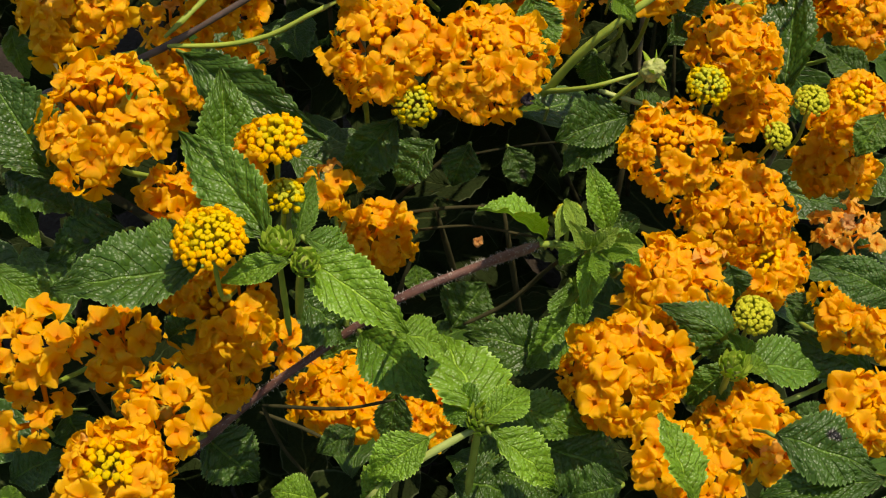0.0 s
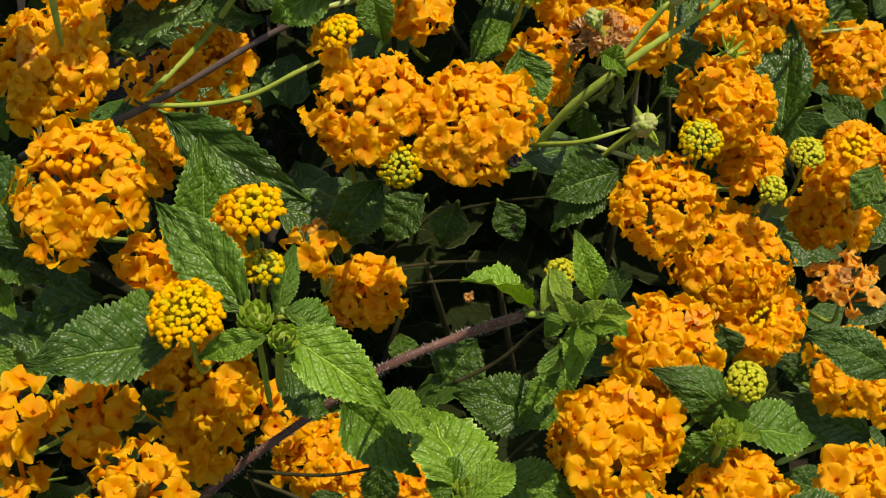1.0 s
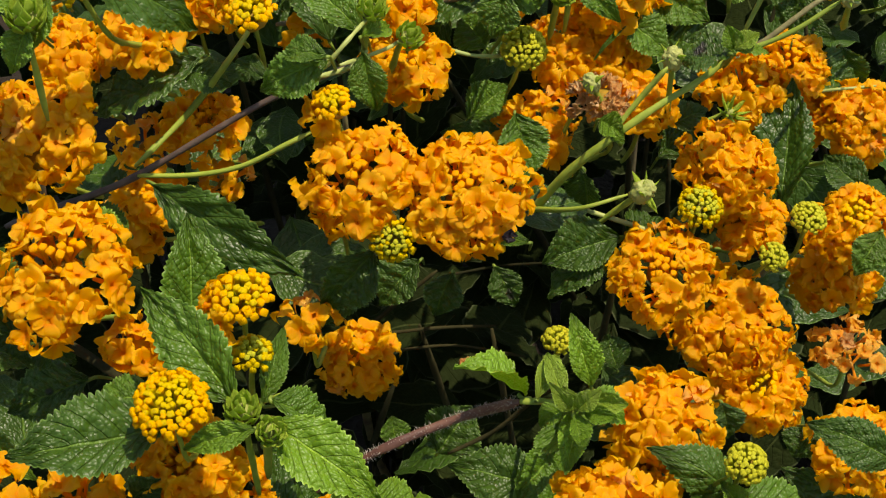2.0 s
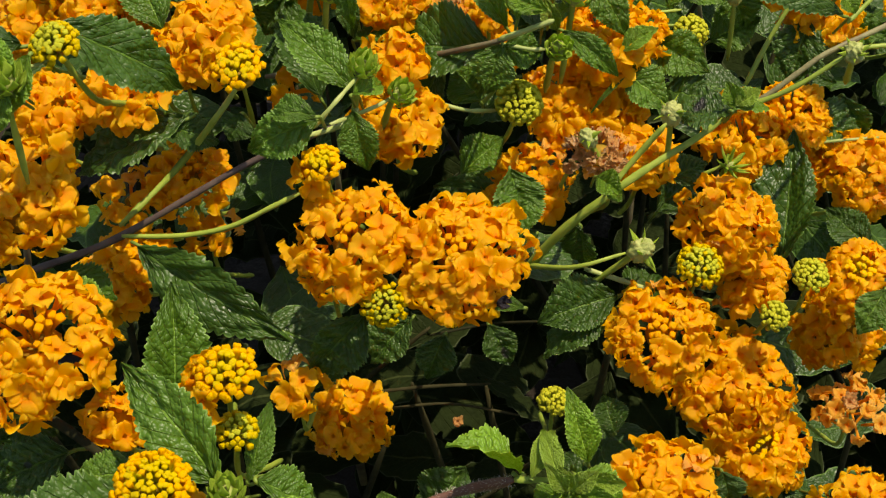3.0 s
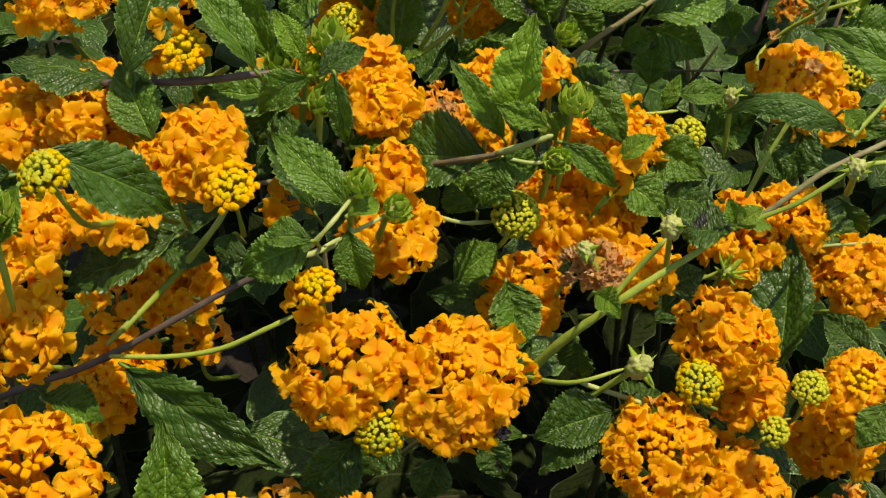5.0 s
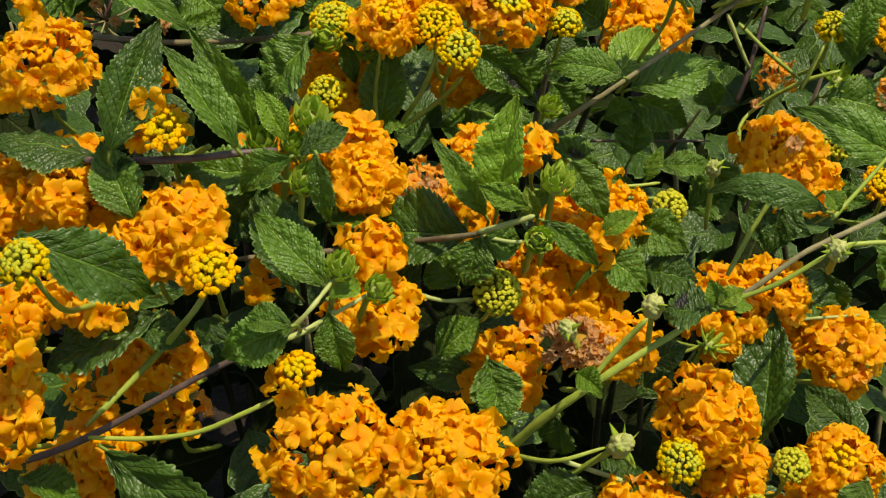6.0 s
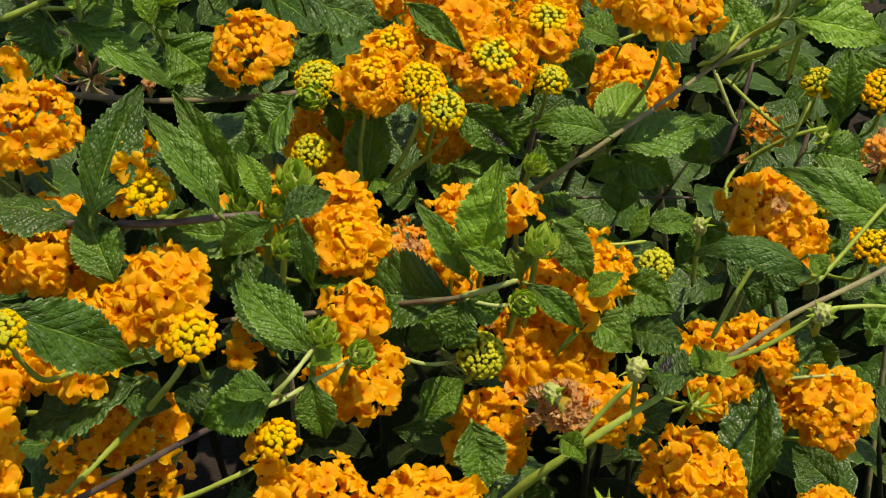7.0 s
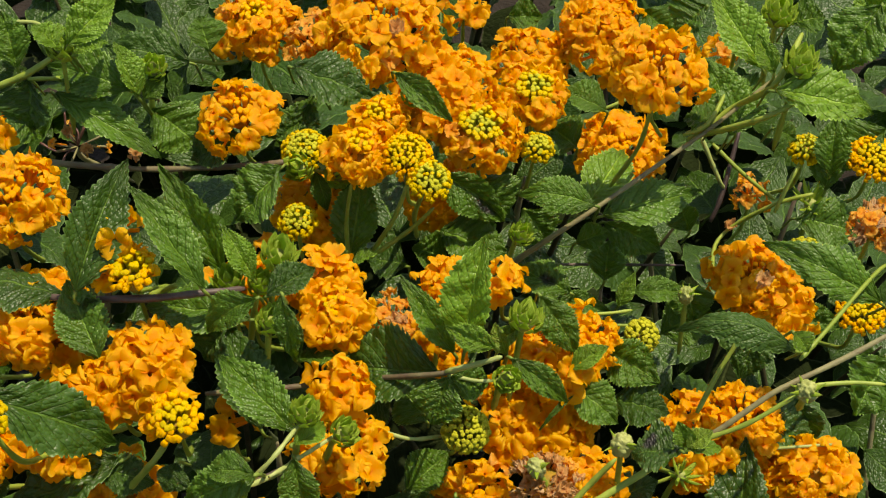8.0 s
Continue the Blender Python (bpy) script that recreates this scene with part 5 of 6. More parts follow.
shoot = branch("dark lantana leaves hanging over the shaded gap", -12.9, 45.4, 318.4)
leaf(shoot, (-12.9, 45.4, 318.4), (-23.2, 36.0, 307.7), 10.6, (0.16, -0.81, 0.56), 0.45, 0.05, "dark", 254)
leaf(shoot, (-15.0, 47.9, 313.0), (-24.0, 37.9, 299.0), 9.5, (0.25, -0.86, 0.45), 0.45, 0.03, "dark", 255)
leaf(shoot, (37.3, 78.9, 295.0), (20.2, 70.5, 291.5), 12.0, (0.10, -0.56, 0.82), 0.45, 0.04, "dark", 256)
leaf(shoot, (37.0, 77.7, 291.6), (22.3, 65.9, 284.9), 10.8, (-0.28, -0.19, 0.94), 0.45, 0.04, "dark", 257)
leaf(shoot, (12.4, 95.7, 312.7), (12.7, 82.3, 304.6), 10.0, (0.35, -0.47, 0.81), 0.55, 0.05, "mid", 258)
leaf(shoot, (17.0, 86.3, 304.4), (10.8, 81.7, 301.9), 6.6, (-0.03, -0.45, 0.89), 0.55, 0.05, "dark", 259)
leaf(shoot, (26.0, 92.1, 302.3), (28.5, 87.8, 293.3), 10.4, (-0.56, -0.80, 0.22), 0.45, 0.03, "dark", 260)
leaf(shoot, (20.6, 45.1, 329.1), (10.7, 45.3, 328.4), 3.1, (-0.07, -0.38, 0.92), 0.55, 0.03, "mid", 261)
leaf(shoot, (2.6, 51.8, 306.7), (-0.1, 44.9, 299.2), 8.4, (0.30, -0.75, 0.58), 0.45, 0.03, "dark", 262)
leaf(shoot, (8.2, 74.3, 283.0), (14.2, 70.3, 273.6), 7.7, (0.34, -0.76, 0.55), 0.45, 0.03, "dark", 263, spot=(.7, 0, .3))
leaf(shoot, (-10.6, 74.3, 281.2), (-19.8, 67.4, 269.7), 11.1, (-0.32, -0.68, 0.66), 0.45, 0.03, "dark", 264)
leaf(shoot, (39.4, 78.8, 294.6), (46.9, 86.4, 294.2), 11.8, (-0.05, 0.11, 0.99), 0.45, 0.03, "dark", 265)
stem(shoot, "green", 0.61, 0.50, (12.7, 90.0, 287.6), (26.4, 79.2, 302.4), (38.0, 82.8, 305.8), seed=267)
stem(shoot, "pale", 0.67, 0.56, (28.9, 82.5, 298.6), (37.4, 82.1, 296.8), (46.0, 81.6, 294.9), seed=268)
# Stems under the heads take a dark colour instead of shade.
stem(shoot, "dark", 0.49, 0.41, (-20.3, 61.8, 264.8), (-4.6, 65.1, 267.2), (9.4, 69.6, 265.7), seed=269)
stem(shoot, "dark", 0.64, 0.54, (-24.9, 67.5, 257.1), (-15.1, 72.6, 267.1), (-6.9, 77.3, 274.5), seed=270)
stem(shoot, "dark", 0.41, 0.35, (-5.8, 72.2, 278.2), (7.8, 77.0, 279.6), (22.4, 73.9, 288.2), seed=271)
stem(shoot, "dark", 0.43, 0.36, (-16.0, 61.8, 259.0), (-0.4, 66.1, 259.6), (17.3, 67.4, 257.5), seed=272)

shoot = branch("narrow upright lantana leaf among orange heads", 75.6, 115.3, 273.1)
leaf(shoot, (75.6, 115.3, 273.1), (74.3, 143.2, 291.9), 14.5, (-0.28, -0.54, 0.79), 0.55, 0.03, "dark", 274)
leaf(shoot, (76.8, 155.4, 287.3), (92.2, 152.3, 281.8), 14.0, (0.29, -0.21, 0.93), 0.45, 0.05, "dark", 275)
leaf(shoot, (86.3, 160.2, 289.5), (92.7, 155.2, 278.9), 9.5, (-0.16, -0.93, 0.34), 0.45, 0.05, "dark", 276)
leaf(shoot, (97.1, 122.9, 274.3), (85.3, 132.2, 276.3), 9.3, (-0.14, -0.37, 0.92), 0.45, 0.05, "dark", 277)
leaf(shoot, (98.9, 98.7, 287.0), (93.9, 89.5, 280.2), 8.5, (0.11, -0.63, 0.77), 0.45, 0.05, "mid", 278)
stem(shoot, "pale", 0.49, 0.41, (78.9, 145.1, 285.6), (85.7, 145.6, 287.5), (96.8, 148.6, 287.8), seed=279)

shoot = branch("long purplish stem with a dark quilted leaf", -94.0, 37.2, 318.9)
stem(shoot, "purple", 0.85, 0.72, (-94.0, 37.2, 318.9), (-81.1, 42.2, 323.3), (-66.2, 48.5, 328.4), (-41.7, 61.8, 340.7), (-28.6, 67.8, 345.9), (-21.2, 76.1, 343.8), seed=281)
stem(shoot, "green", 0.62, 0.51, (-65.4, 48.4, 329.0), (-52.8, 49.7, 330.3), (-42.0, 51.3, 333.6), (-32.6, 53.9, 339.2), (-26.3, 57.8, 341.3), seed=282)
leaf(shoot, (-69.3, 50.5, 385.1), (-50.6, 62.8, 360.8), 12.2, (0.82, -0.22, 0.52), 0.4, 0.05, "dark", 283)
leaf(shoot, (-70.0, 41.5, 385.7), (-74.1, 35.0, 375.8), 5.8, (-0.02, -0.83, 0.56), 0.55, 0.05, "light", 284)
leaf(shoot, (-72.2, 35.0, 383.3), (-78.5, 43.7, 389.0), 6.4, (0.11, -0.49, 0.86), 0.55, 0.05, "light", 285)
leaf(shoot, (-72.2, 35.0, 383.3), (-75.6, 30.2, 374.7), 5.9, (-0.07, -0.86, 0.51), 0.55, 0.05, "light", 286)
leaf(shoot, (-73.0, 45.0, 384.5), (-96.0, 40.0, 381.0), 13.0, (0.05, -0.15, 0.98), 0.3, 0.05, "dark", 510)
leaf(shoot, (-55.7, 69.8, 344.8), (-78.7, 60.2, 333.2), 14.8, (-0.37, -0.20, 0.91), 0.45, 0.06, "dark", 287)
leaf(shoot, (-60.1, 67.5, 343.8), (-49.3, 69.8, 338.4), 8.1, (0.47, -0.24, 0.85), 0.45, 0.06, "dark", 288)
leaf(shoot, (-77.2, 39.1, 324.3), (-65.8, 40.0, 317.7), 9.7, (0.47, 0.24, 0.85), 0.45, 0.05, "mid", 289)
leaf(shoot, (-82.3, 65.9, 341.3), (-81.5, 62.4, 333.0), 5.6, (0.19, -0.90, 0.40), 0.45, 0.05, "dark", 290)
stem(shoot, "green", 0.74, 0.62, (-67.0, 51.1, 328.8), (-58.0, 64.0, 334.2), (-47.5, 68.2, 348.8), (-45.8, 76.0, 349.6), seed=291)
stem(shoot, "pale", 0.39, 0.33, (-74.6, 40.5, 382.4), (-69.8, 41.9, 382.7), (-66.9, 45.5, 382.5), seed=292)

shoot = branch("lantana shoot with paired pointed green leaves", -22.3, 81.5, 347.6)
leaf(shoot, (-22.3, 81.5, 347.6), (-40.9, 92.6, 355.1), 9.2, (0.17, -0.33, 0.93), 0.45, 0.05, "mid", 294)
leaf(shoot, (-32.3, 89.3, 336.5), (-45.6, 107.4, 348.7), 11.7, (0.35, -0.33, 0.87), 0.4, 0.05, "dark", 295)
leaf(shoot, (-20.4, 74.0, 348.9), (-16.3, 68.0, 337.9), 7.7, (0.07, -0.87, 0.50), 0.55, 0.06, "mid", 296)
leaf(shoot, (-25.2, 64.5, 354.8), (-39.1, 59.6, 348.0), 9.3, (-0.04, -0.76, 0.64), 0.4, 0.12, "mid", 297)
leaf(shoot, (-24.5, 62.4, 358.1), (-34.6, 62.8, 355.1), 5.7, (-0.29, -0.29, 0.91), 0.55, 0.12, "mid", 298)
leaf(shoot, (-30.1, 111.3, 334.3), (-19.9, 115.4, 333.2), 6.8, (0.09, 0.05, 0.99), 0.55, 0.1, "mid", 299)
leaf(shoot, (-33.4, 116.5, 344.5), (-30.1, 111.3, 334.3), 4.6, (0.24, -0.83, 0.50), 0.55, 0.05, "dark", 300)
leaf(shoot, (-20.1, 73.8, 353.9), (-17.4, 86.3, 345.5), 4.4, (0.69, 0.30, 0.66), 0.55, 0.05, "light", 301)
leaf(shoot, (-41.8, 66.5, 351.6), (-43.3, 61.8, 348.0), 6.1, (0.26, -0.64, 0.72), 0.55, 0.05, "dark", 302)
leaf(shoot, (-72.6, 100.8, 356.6), (-70.4, 99.9, 352.9), 3.3, (0.41, -0.81, 0.42), 0.55, 0.05, "dark", 303)
leaf(shoot, (-67.6, 91.9, 348.1), (-78.4, 105.0, 356.5), 10.5, (0.10, -0.48, 0.87), 0.45, 0.05, "mid", 304)
leaf(shoot, (-23.0, 127.9, 341.5), (-25.4, 124.9, 331.6), 7.1, (0.14, -0.96, 0.25), 0.55, 0.05, "dark", 305)
stem(shoot, "pale", 0.67, 0.56, (-28.0, 66.2, 347.9), (-22.8, 73.2, 345.1), (-19.5, 75.1, 348.7), seed=306)
stem(shoot, "pale", 0.55, 0.46, (-26.6, 66.3, 350.5), (-22.5, 69.7, 355.2), (-19.7, 80.0, 354.4), seed=307)
stem(shoot, "pale", 0.51, 0.43, (-23.4, 67.4, 350.9), (-18.0, 82.8, 342.1), (-14.1, 87.2, 342.4), seed=308)

shoot = branch("purplish green stem ending in fresh upright leaves", -50.7, 105.1, 324.6)
stem(shoot, "brown", 0.72, 0.6, (-50.7, 105.1, 324.6), (-34.7, 106.7, 328.2), (-17.3, 112.0, 329.4), (1.8, 106.8, 341.7), (8.0, 106.6, 345.7), seed=310)
stem(shoot, "pale", 0.65, 0.54, (4.4, 106.3, 343.8), (11.7, 106.6, 348.0), (16.3, 107.4, 350.4), seed=311)
stem(shoot, "pale", 0.48, 0.40, (4.9, 107.1, 342.0), (11.7, 107.5, 341.1), (16.4, 110.1, 339.8), seed=312)
leaf(shoot, (5.2, 105.2, 343.7), (3.2, 99.4, 333.9), 9.6, (-0.16, -0.83, 0.53), 0.35, 0.08, "mid", 313)
leaf(shoot, (5.1, 106.0, 341.7), (13.4, 109.7, 338.0), 7.8, (0.53, -0.56, 0.63), 0.45, 0.08, "mid", 314)
leaf(shoot, (17.3, 116.4, 339.6), (30.5, 115.6, 328.7), 5.7, (0.40, -0.74, 0.54), 0.55, 0.1, "mid", 315)
leaf(shoot, (7.6, 111.0, 346.4), (9.2, 124.0, 369.0), 10.4, (-0.22, -0.82, 0.53), 0.6, 0.05, "light", 316)
leaf(shoot, (14.7, 108.0, 352.5), (3.7, 108.6, 356.0), 5.2, (0.1, -0.75, 0.65), 0.55, 0.1, "light", 317)
leaf(shoot, (4.5, 116.0, 339.3), (-8.4, 122.0, 354.8), 6.4, (0.6, -0.62, 0.5), 0.9, 0.07, "mid", 318)
leaf(shoot, (20.7, 137.2, 338.6), (30.9, 131.7, 326.5), 8.2, (0.26, -0.78, 0.57), 0.45, 0.06, "mid", 319)
leaf(shoot, (12.1, 122.6, 335.0), (18.2, 127.6, 338.5), 4.1, (-0.11, -0.48, 0.87), 0.65, 0.06, "light", 320)
leaf(shoot, (15.5, 120.9, 335.6), (12.2, 124.1, 341.8), 4.2, (-0.15, -0.91, 0.39), 0.65, 0.06, "fresh", 321)
leaf(shoot, (30.0, 129.1, 324.2), (37.7, 134.5, 327.9), 4.9, (-0.10, -0.45, 0.89), 0.65, 0.06, "light", 322)
leaf(shoot, (1.3, 113.0, 335.4), (-21.2, 116.0, 328.9), 16.0, (0.05, -0.55, 0.83), 0.45, 0.08, "dark", 323)
leaf(shoot, (-0.6, 110.9, 320.0), (-8.0, 115.3, 325.3), 12.0, (0.30, -0.47, 0.83), 0.4, 0.04, "mid", 324)
leaf(shoot, (-10.9, 116.1, 323.8), (-15.5, 112.0, 315.4), 11.6, (-0.40, -0.72, 0.57), 0.4, 0.04, "dark", 325)
leaf(shoot, (6.4, 102.5, 298.4), (-10.6, 101.8, 298.3), 7.5, (0.03, -0.68, 0.74), 0.5, 0.06, "dark", 326)
leaf(shoot, (-4.1, 104.1, 301.6), (4.3, 114.0, 305.7), 9.4, (0.11, -0.45, 0.89), 0.5, 0.05, "mid", 327)
leaf(shoot, (9.4, 94.7, 315.5), (13.5, 86.9, 305.6), 11.5, (0.39, -0.64, 0.67), 0.5, 0.05, "mid", 328)
leaf(shoot, (33.0, 131.8, 318.9), (24.3, 119.3, 312.7), 1.4, (-0.26, -0.27, 0.93), 0.5, 0.05, "mid", 329)
leaf(shoot, (29.2, 131.5, 316.7), (42.4, 127.8, 308.5), 10.3, (0.38, -0.44, 0.82), 0.5, 0.05, "mid", 330)
leaf(shoot, (27.6, 131.3, 319.4), (35.1, 134.9, 321.0), 5.4, (0.11, -0.58, 0.81), 0.5, 0.05, "light", 331)
stem(shoot, "pale", 0.55, 0.46, (-9.4, 98.8, 329.8), (-1.7, 98.8, 328.4), (4.4, 104.5, 323.8), seed=332)
stem(shoot, "green", 0.48, 0.40, (28.7, 151.6, 308.4), (37.0, 153.4, 308.3), (43.1, 157.2, 307.7), seed=333)
stem(shoot, "green", 0.49, 0.41, (26.6, 158.5, 306.7), (36.5, 161.8, 304.9), (43.6, 164.6, 303.3), seed=334)

shoot = branch("long green stem with a spotted leaf and a spent head", 31.1, 94.1, 309.6)
stem(shoot, "green", 1.08, 0.8, (14.5, 88.0, 288.6), (22.6, 89.0, 303.0), (31.4, 92.0, 312.8), (41.2, 98.0, 319.5), (51.3, 105.0, 324.3), (58.5, 111.0, 329.9), seed=336)
stem(shoot, "brown", 0.78, 0.62, (60.6, 109.7, 329.6), (64.6, 111.7, 332.6), (70.4, 115.3, 337.1), (75.8, 118.8, 340.4), (89.3, 128.0, 343.5), (101.9, 137.0, 347.4), seed=337)
stem(shoot, "green", 0.66, 0.55, (59.6, 109.0, 330.1), (69.6, 111.5, 335.7), (79.1, 116.4, 342.0), seed=338)
stem(shoot, "green", 0.73, 0.61, (31.6, 92.5, 313.7), (36.8, 98.1, 320.0), (43.0, 101.5, 329.5), seed=339)
stem(shoot, "green", 0.58, 0.48, (19.4, 103.1, 293.3), (20.3, 103.1, 303.7), (25.0, 101.7, 317.6), seed=340)
stem(shoot, "green", 0.61, 0.51, (59.3, 119.3, 327.3), (62.8, 125.9, 334.7), (66.8, 131.0, 343.5), seed=341)
stem(shoot, "green", 0.55, 0.46, (43.7, 126.2, 283.0), (53.0, 127.6, 287.7), (59.4, 129.7, 290.9), seed=342)
leaf(shoot, (56.7, 103.3, 334.6), (46.3, 102.3, 330.5), 14.7, (-0.38, 0.14, 0.92), 0.35, 0.06, "dark", 343, spot=(.6, .4, .3))
leaf(shoot, (56.8, 100.4, 337.5), (64.7, 104.9, 334.5), 5.4, (0.21, 0.26, 0.94), 0.55, 0.06, "light", 344)
leaf(shoot, (57.4, 102.4, 336.4), (54.7, 104.7, 341.4), 4.4, (0.06, -0.90, 0.44), 0.65, 0.06, "light", 345)
leaf(shoot, (57.3, 101.0, 337.9), (62.1, 104.7, 340.1), 4.2, (-0.16, -0.35, 0.92), 0.65, 0.06, "fresh", 346)
leaf(shoot, (29.6, 89.1, 322.7), (35.6, 86.1, 321.7), 5.5, (-0.19, -0.62, 0.76), 0.55, 0.06, "light", 347)
leaf(shoot, (32.4, 88.6, 319.2), (35.8, 86.1, 319.0), 3.1, (-0.09, -0.17, 0.98), 0.55, 0.06, "light", 348)
leaf(shoot, (77.8, 125.7, 345.8), (51.5, 126.9, 345.9), 8.0, (-0.00, -0.15, 0.99), -0.4, 0.28, "dark", 349)
leaf(shoot, (76.6, 125.7, 351.4), (80.1, 123.2, 348.5), 4.9, (0.30, -0.51, 0.81), 0.65, 0.06, "light", 350)
leaf(shoot, (75.5, 182.3, 296.4), (72.6, 170.1, 281.6), 12.6, (-0.22, -0.73, 0.65), 0.45, 0.04, "dark", 351)
leaf(shoot, (44.8, 113.3, 299.4), (53.5, 118.2, 301.9), 7.8, (-0.08, -0.34, 0.94), 0.45, 0.04, "dark", 352)
leaf(shoot, (43.3, 108.1, 292.7), (50.2, 118.5, 294.9), 8.6, (0.34, -0.40, 0.85), 0.45, 0.04, "dark", 353)
leaf(shoot, (40.4, 138.3, 304.5), (54.4, 137.5, 303.9), 11.6, (0.03, -0.27, 0.96), 0.45, 0.05, "dark", 354)

shoot = branch("lantana shoot with large pointed dark green leaves", -86.8, 105.0, 349.3)
stem(shoot, "purple", 0.9, 0.76, (-86.8, 105.0, 349.3), (-72.6, 103.3, 353.5), (-58.2, 103.5, 356.7), (-47.8, 106.4, 357.6), (-40.6, 111.2, 355.3), seed=356)
leaf(shoot, (-73.0, 98.2, 361.2), (-67.8, 123.0, 377.5), 11.6, (0.42, -0.56, 0.72), 0.45, 0.04, "dark", 357)
leaf(shoot, (-47.3, 104.5, 361.2), (-65.2, 116.2, 376.4), 8.0, (0.52, -0.26, 0.81), 0.6, 0.05, "mid", 358)
leaf(shoot, (-49.4, 122.4, 346.7), (-67.0, 135.9, 364.7), 8.7, (0.07, -0.76, 0.64), 0.6, 0.05, "mid", 359)
leaf(shoot, (-39.3, 113.7, 356.0), (-47.0, 119.2, 365.1), 5.6, (0.43, -0.57, 0.71), 0.6, 0.05, "light", 360)
leaf(shoot, (-80.8, 106.5, 349.9), (-104.0, 102.4, 355.5), 12.4, (0.21, 0.15, 0.97), -0.2, 0.08, "dark", 361)
leaf(shoot, (-35.1, 102.3, 362.9), (-46.3, 100.3, 352.0), 7.2, (-0.40, -0.73, 0.55), 0.5, 0.06, "mid", 362)
leaf(shoot, (-33.3, 104.5, 361.9), (-25.1, 113.3, 363.0), 6.8, (0.15, -0.27, 0.95), 0.5, 0.06, "dark", 363)
leaf(shoot, (-30.0, 103.7, 363.3), (-26.3, 98.1, 349.3), 5.4, (-0.18, -0.93, 0.33), 0.55, 0.06, "mid", 364)
leaf(shoot, (-43.1, 105.3, 350.6), (-47.7, 100.8, 341.9), 9.3, (-0.43, -0.69, 0.58), 0.55, 0.06, "dark", 365)
leaf(shoot, (-38.9, 108.0, 349.6), (-63.9, 109.3, 346.9), 11.6, (-0.12, -0.23, 0.97), 0.45, 0.04, "mid", 366)
stem(shoot, "green", 0.71, 0.60, (-62.4, 109.7, 349.8), (-58.4, 110.2, 352.4), (-53.8, 106.2, 358.8), seed=367)

shoot = branch("brown stem with dark folded leaves in half shade", -115.4, 159.3, 337.6)
stem(shoot, "brown", 0.89, 0.75, (-115.4, 159.3, 337.6), (-101.9, 159.0, 337.7), (-82.8, 166.3, 332.9), (-57.5, 167.4, 337.7), (-47.5, 168.6, 339.8), seed=369)
leaf(shoot, (-47.2, 162.8, 343.6), (-57.9, 155.2, 330.4), 15.4, (-0.46, -0.56, 0.69), 0.5, 0.05, "mid", 370)
leaf(shoot, (-103.1, 163.5, 356.7), (-76.7, 159.9, 343.5), 8.7, (0.39, -0.30, 0.87), 0.45, 0.05, "mid", 371)
leaf(shoot, (-84.7, 176.8, 343.9), (-71.1, 173.0, 335.4), 13.8, (0.33, -0.54, 0.77), 0.45, 0.04, "mid", 372)
leaf(shoot, (-29.8, 157.5, 319.4), (-29.4, 172.3, 338.3), 11.2, (-0.03, -0.79, 0.62), 0.35, 0.04, "mid", 373)
leaf(shoot, (-30.4, 154.4, 322.2), (-32.9, 153.4, 327.1), 3.9, (0.78, -0.57, 0.27), 0.55, 0.04, "light", 374)
leaf(shoot, (-28.2, 154.1, 321.5), (-22.0, 155.9, 324.9), 6.0, (-0.50, 0.11, 0.86), 0.55, 0.04, "light", 375)
leaf(shoot, (-40.7, 169.7, 336.7), (-37.3, 166.0, 327.3), 4.6, (0.17, -0.89, 0.41), 0.55, 0.04, "mid", 376)
leaf(shoot, (-49.9, 176.3, 333.4), (-45.8, 186.3, 344.5), 10.4, (0.32, -0.76, 0.56), 0.55, 0.04, "dark", 377)
leaf(shoot, (-116.6, 166.4, 345.3), (-110.4, 166.6, 338.9), 10.9, (0.66, -0.42, 0.63), 0.55, 0.04, "mid", 378)
leaf(shoot, (-59.7, 171.7, 343.0), (-72.5, 168.1, 336.5), 13.0, (-0.25, -0.55, 0.80), 0.45, 0.04, "dark", 379)
leaf(shoot, (-48.0, 182.6, 341.5), (-55.9, 177.9, 338.6), 8.7, (-0.05, -0.48, 0.88), 0.45, 0.04, "mid", 380)
stem(shoot, "green", 0.54, 0.45, (-29.4, 156.2, 320.3), (-30.4, 158.9, 331.1), (-29.1, 161.2, 344.0), seed=381)
stem(shoot, "green", 0.61, 0.51, (-24.2, 159.1, 322.0), (-18.7, 160.7, 333.4), (-15.7, 164.6, 343.4), seed=382)
stem(shoot, "green", 0.61, 0.51, (-24.1, 158.3, 321.2), (-14.5, 161.0, 330.2), (-8.6, 159.3, 340.1), seed=383)
stem(shoot, "green", 0.48, 0.40, (-46.8, 166.3, 340.7), (-39.4, 170.3, 336.4), (-34.2, 172.3, 331.9), seed=384)

shoot = branch("purple stem with broad pointed leaves crossing the shrub", 8.4, 174.5, 308.0)
stem(shoot, "brown", 0.72, 0.6, (8.4, 174.5, 308.0), (19.3, 176.6, 319.1), (29.7, 182.8, 325.8), (50.1, 199.5, 336.3), (56.4, 204.5, 339.8), (71.4, 216.0, 350.4), seed=386)
leaf(shoot, (29.1, 177.8, 330.8), (9.4, 179.0, 329.8), 8.9, (-0.07, -0.52, 0.85), 0.35, 0.14, "mid", 387)
leaf(shoot, (25.9, 196.9, 312.1), (33.5, 222.3, 312.1), 12.7, (0.19, -0.06, 0.98), 0.4, 0.04, "light", 388)
leaf(shoot, (31.1, 183.7, 322.2), (55.2, 197.6, 322.5), 12.9, (0.12, -0.24, 0.96), 0.4, 0.05, "mid", 389)
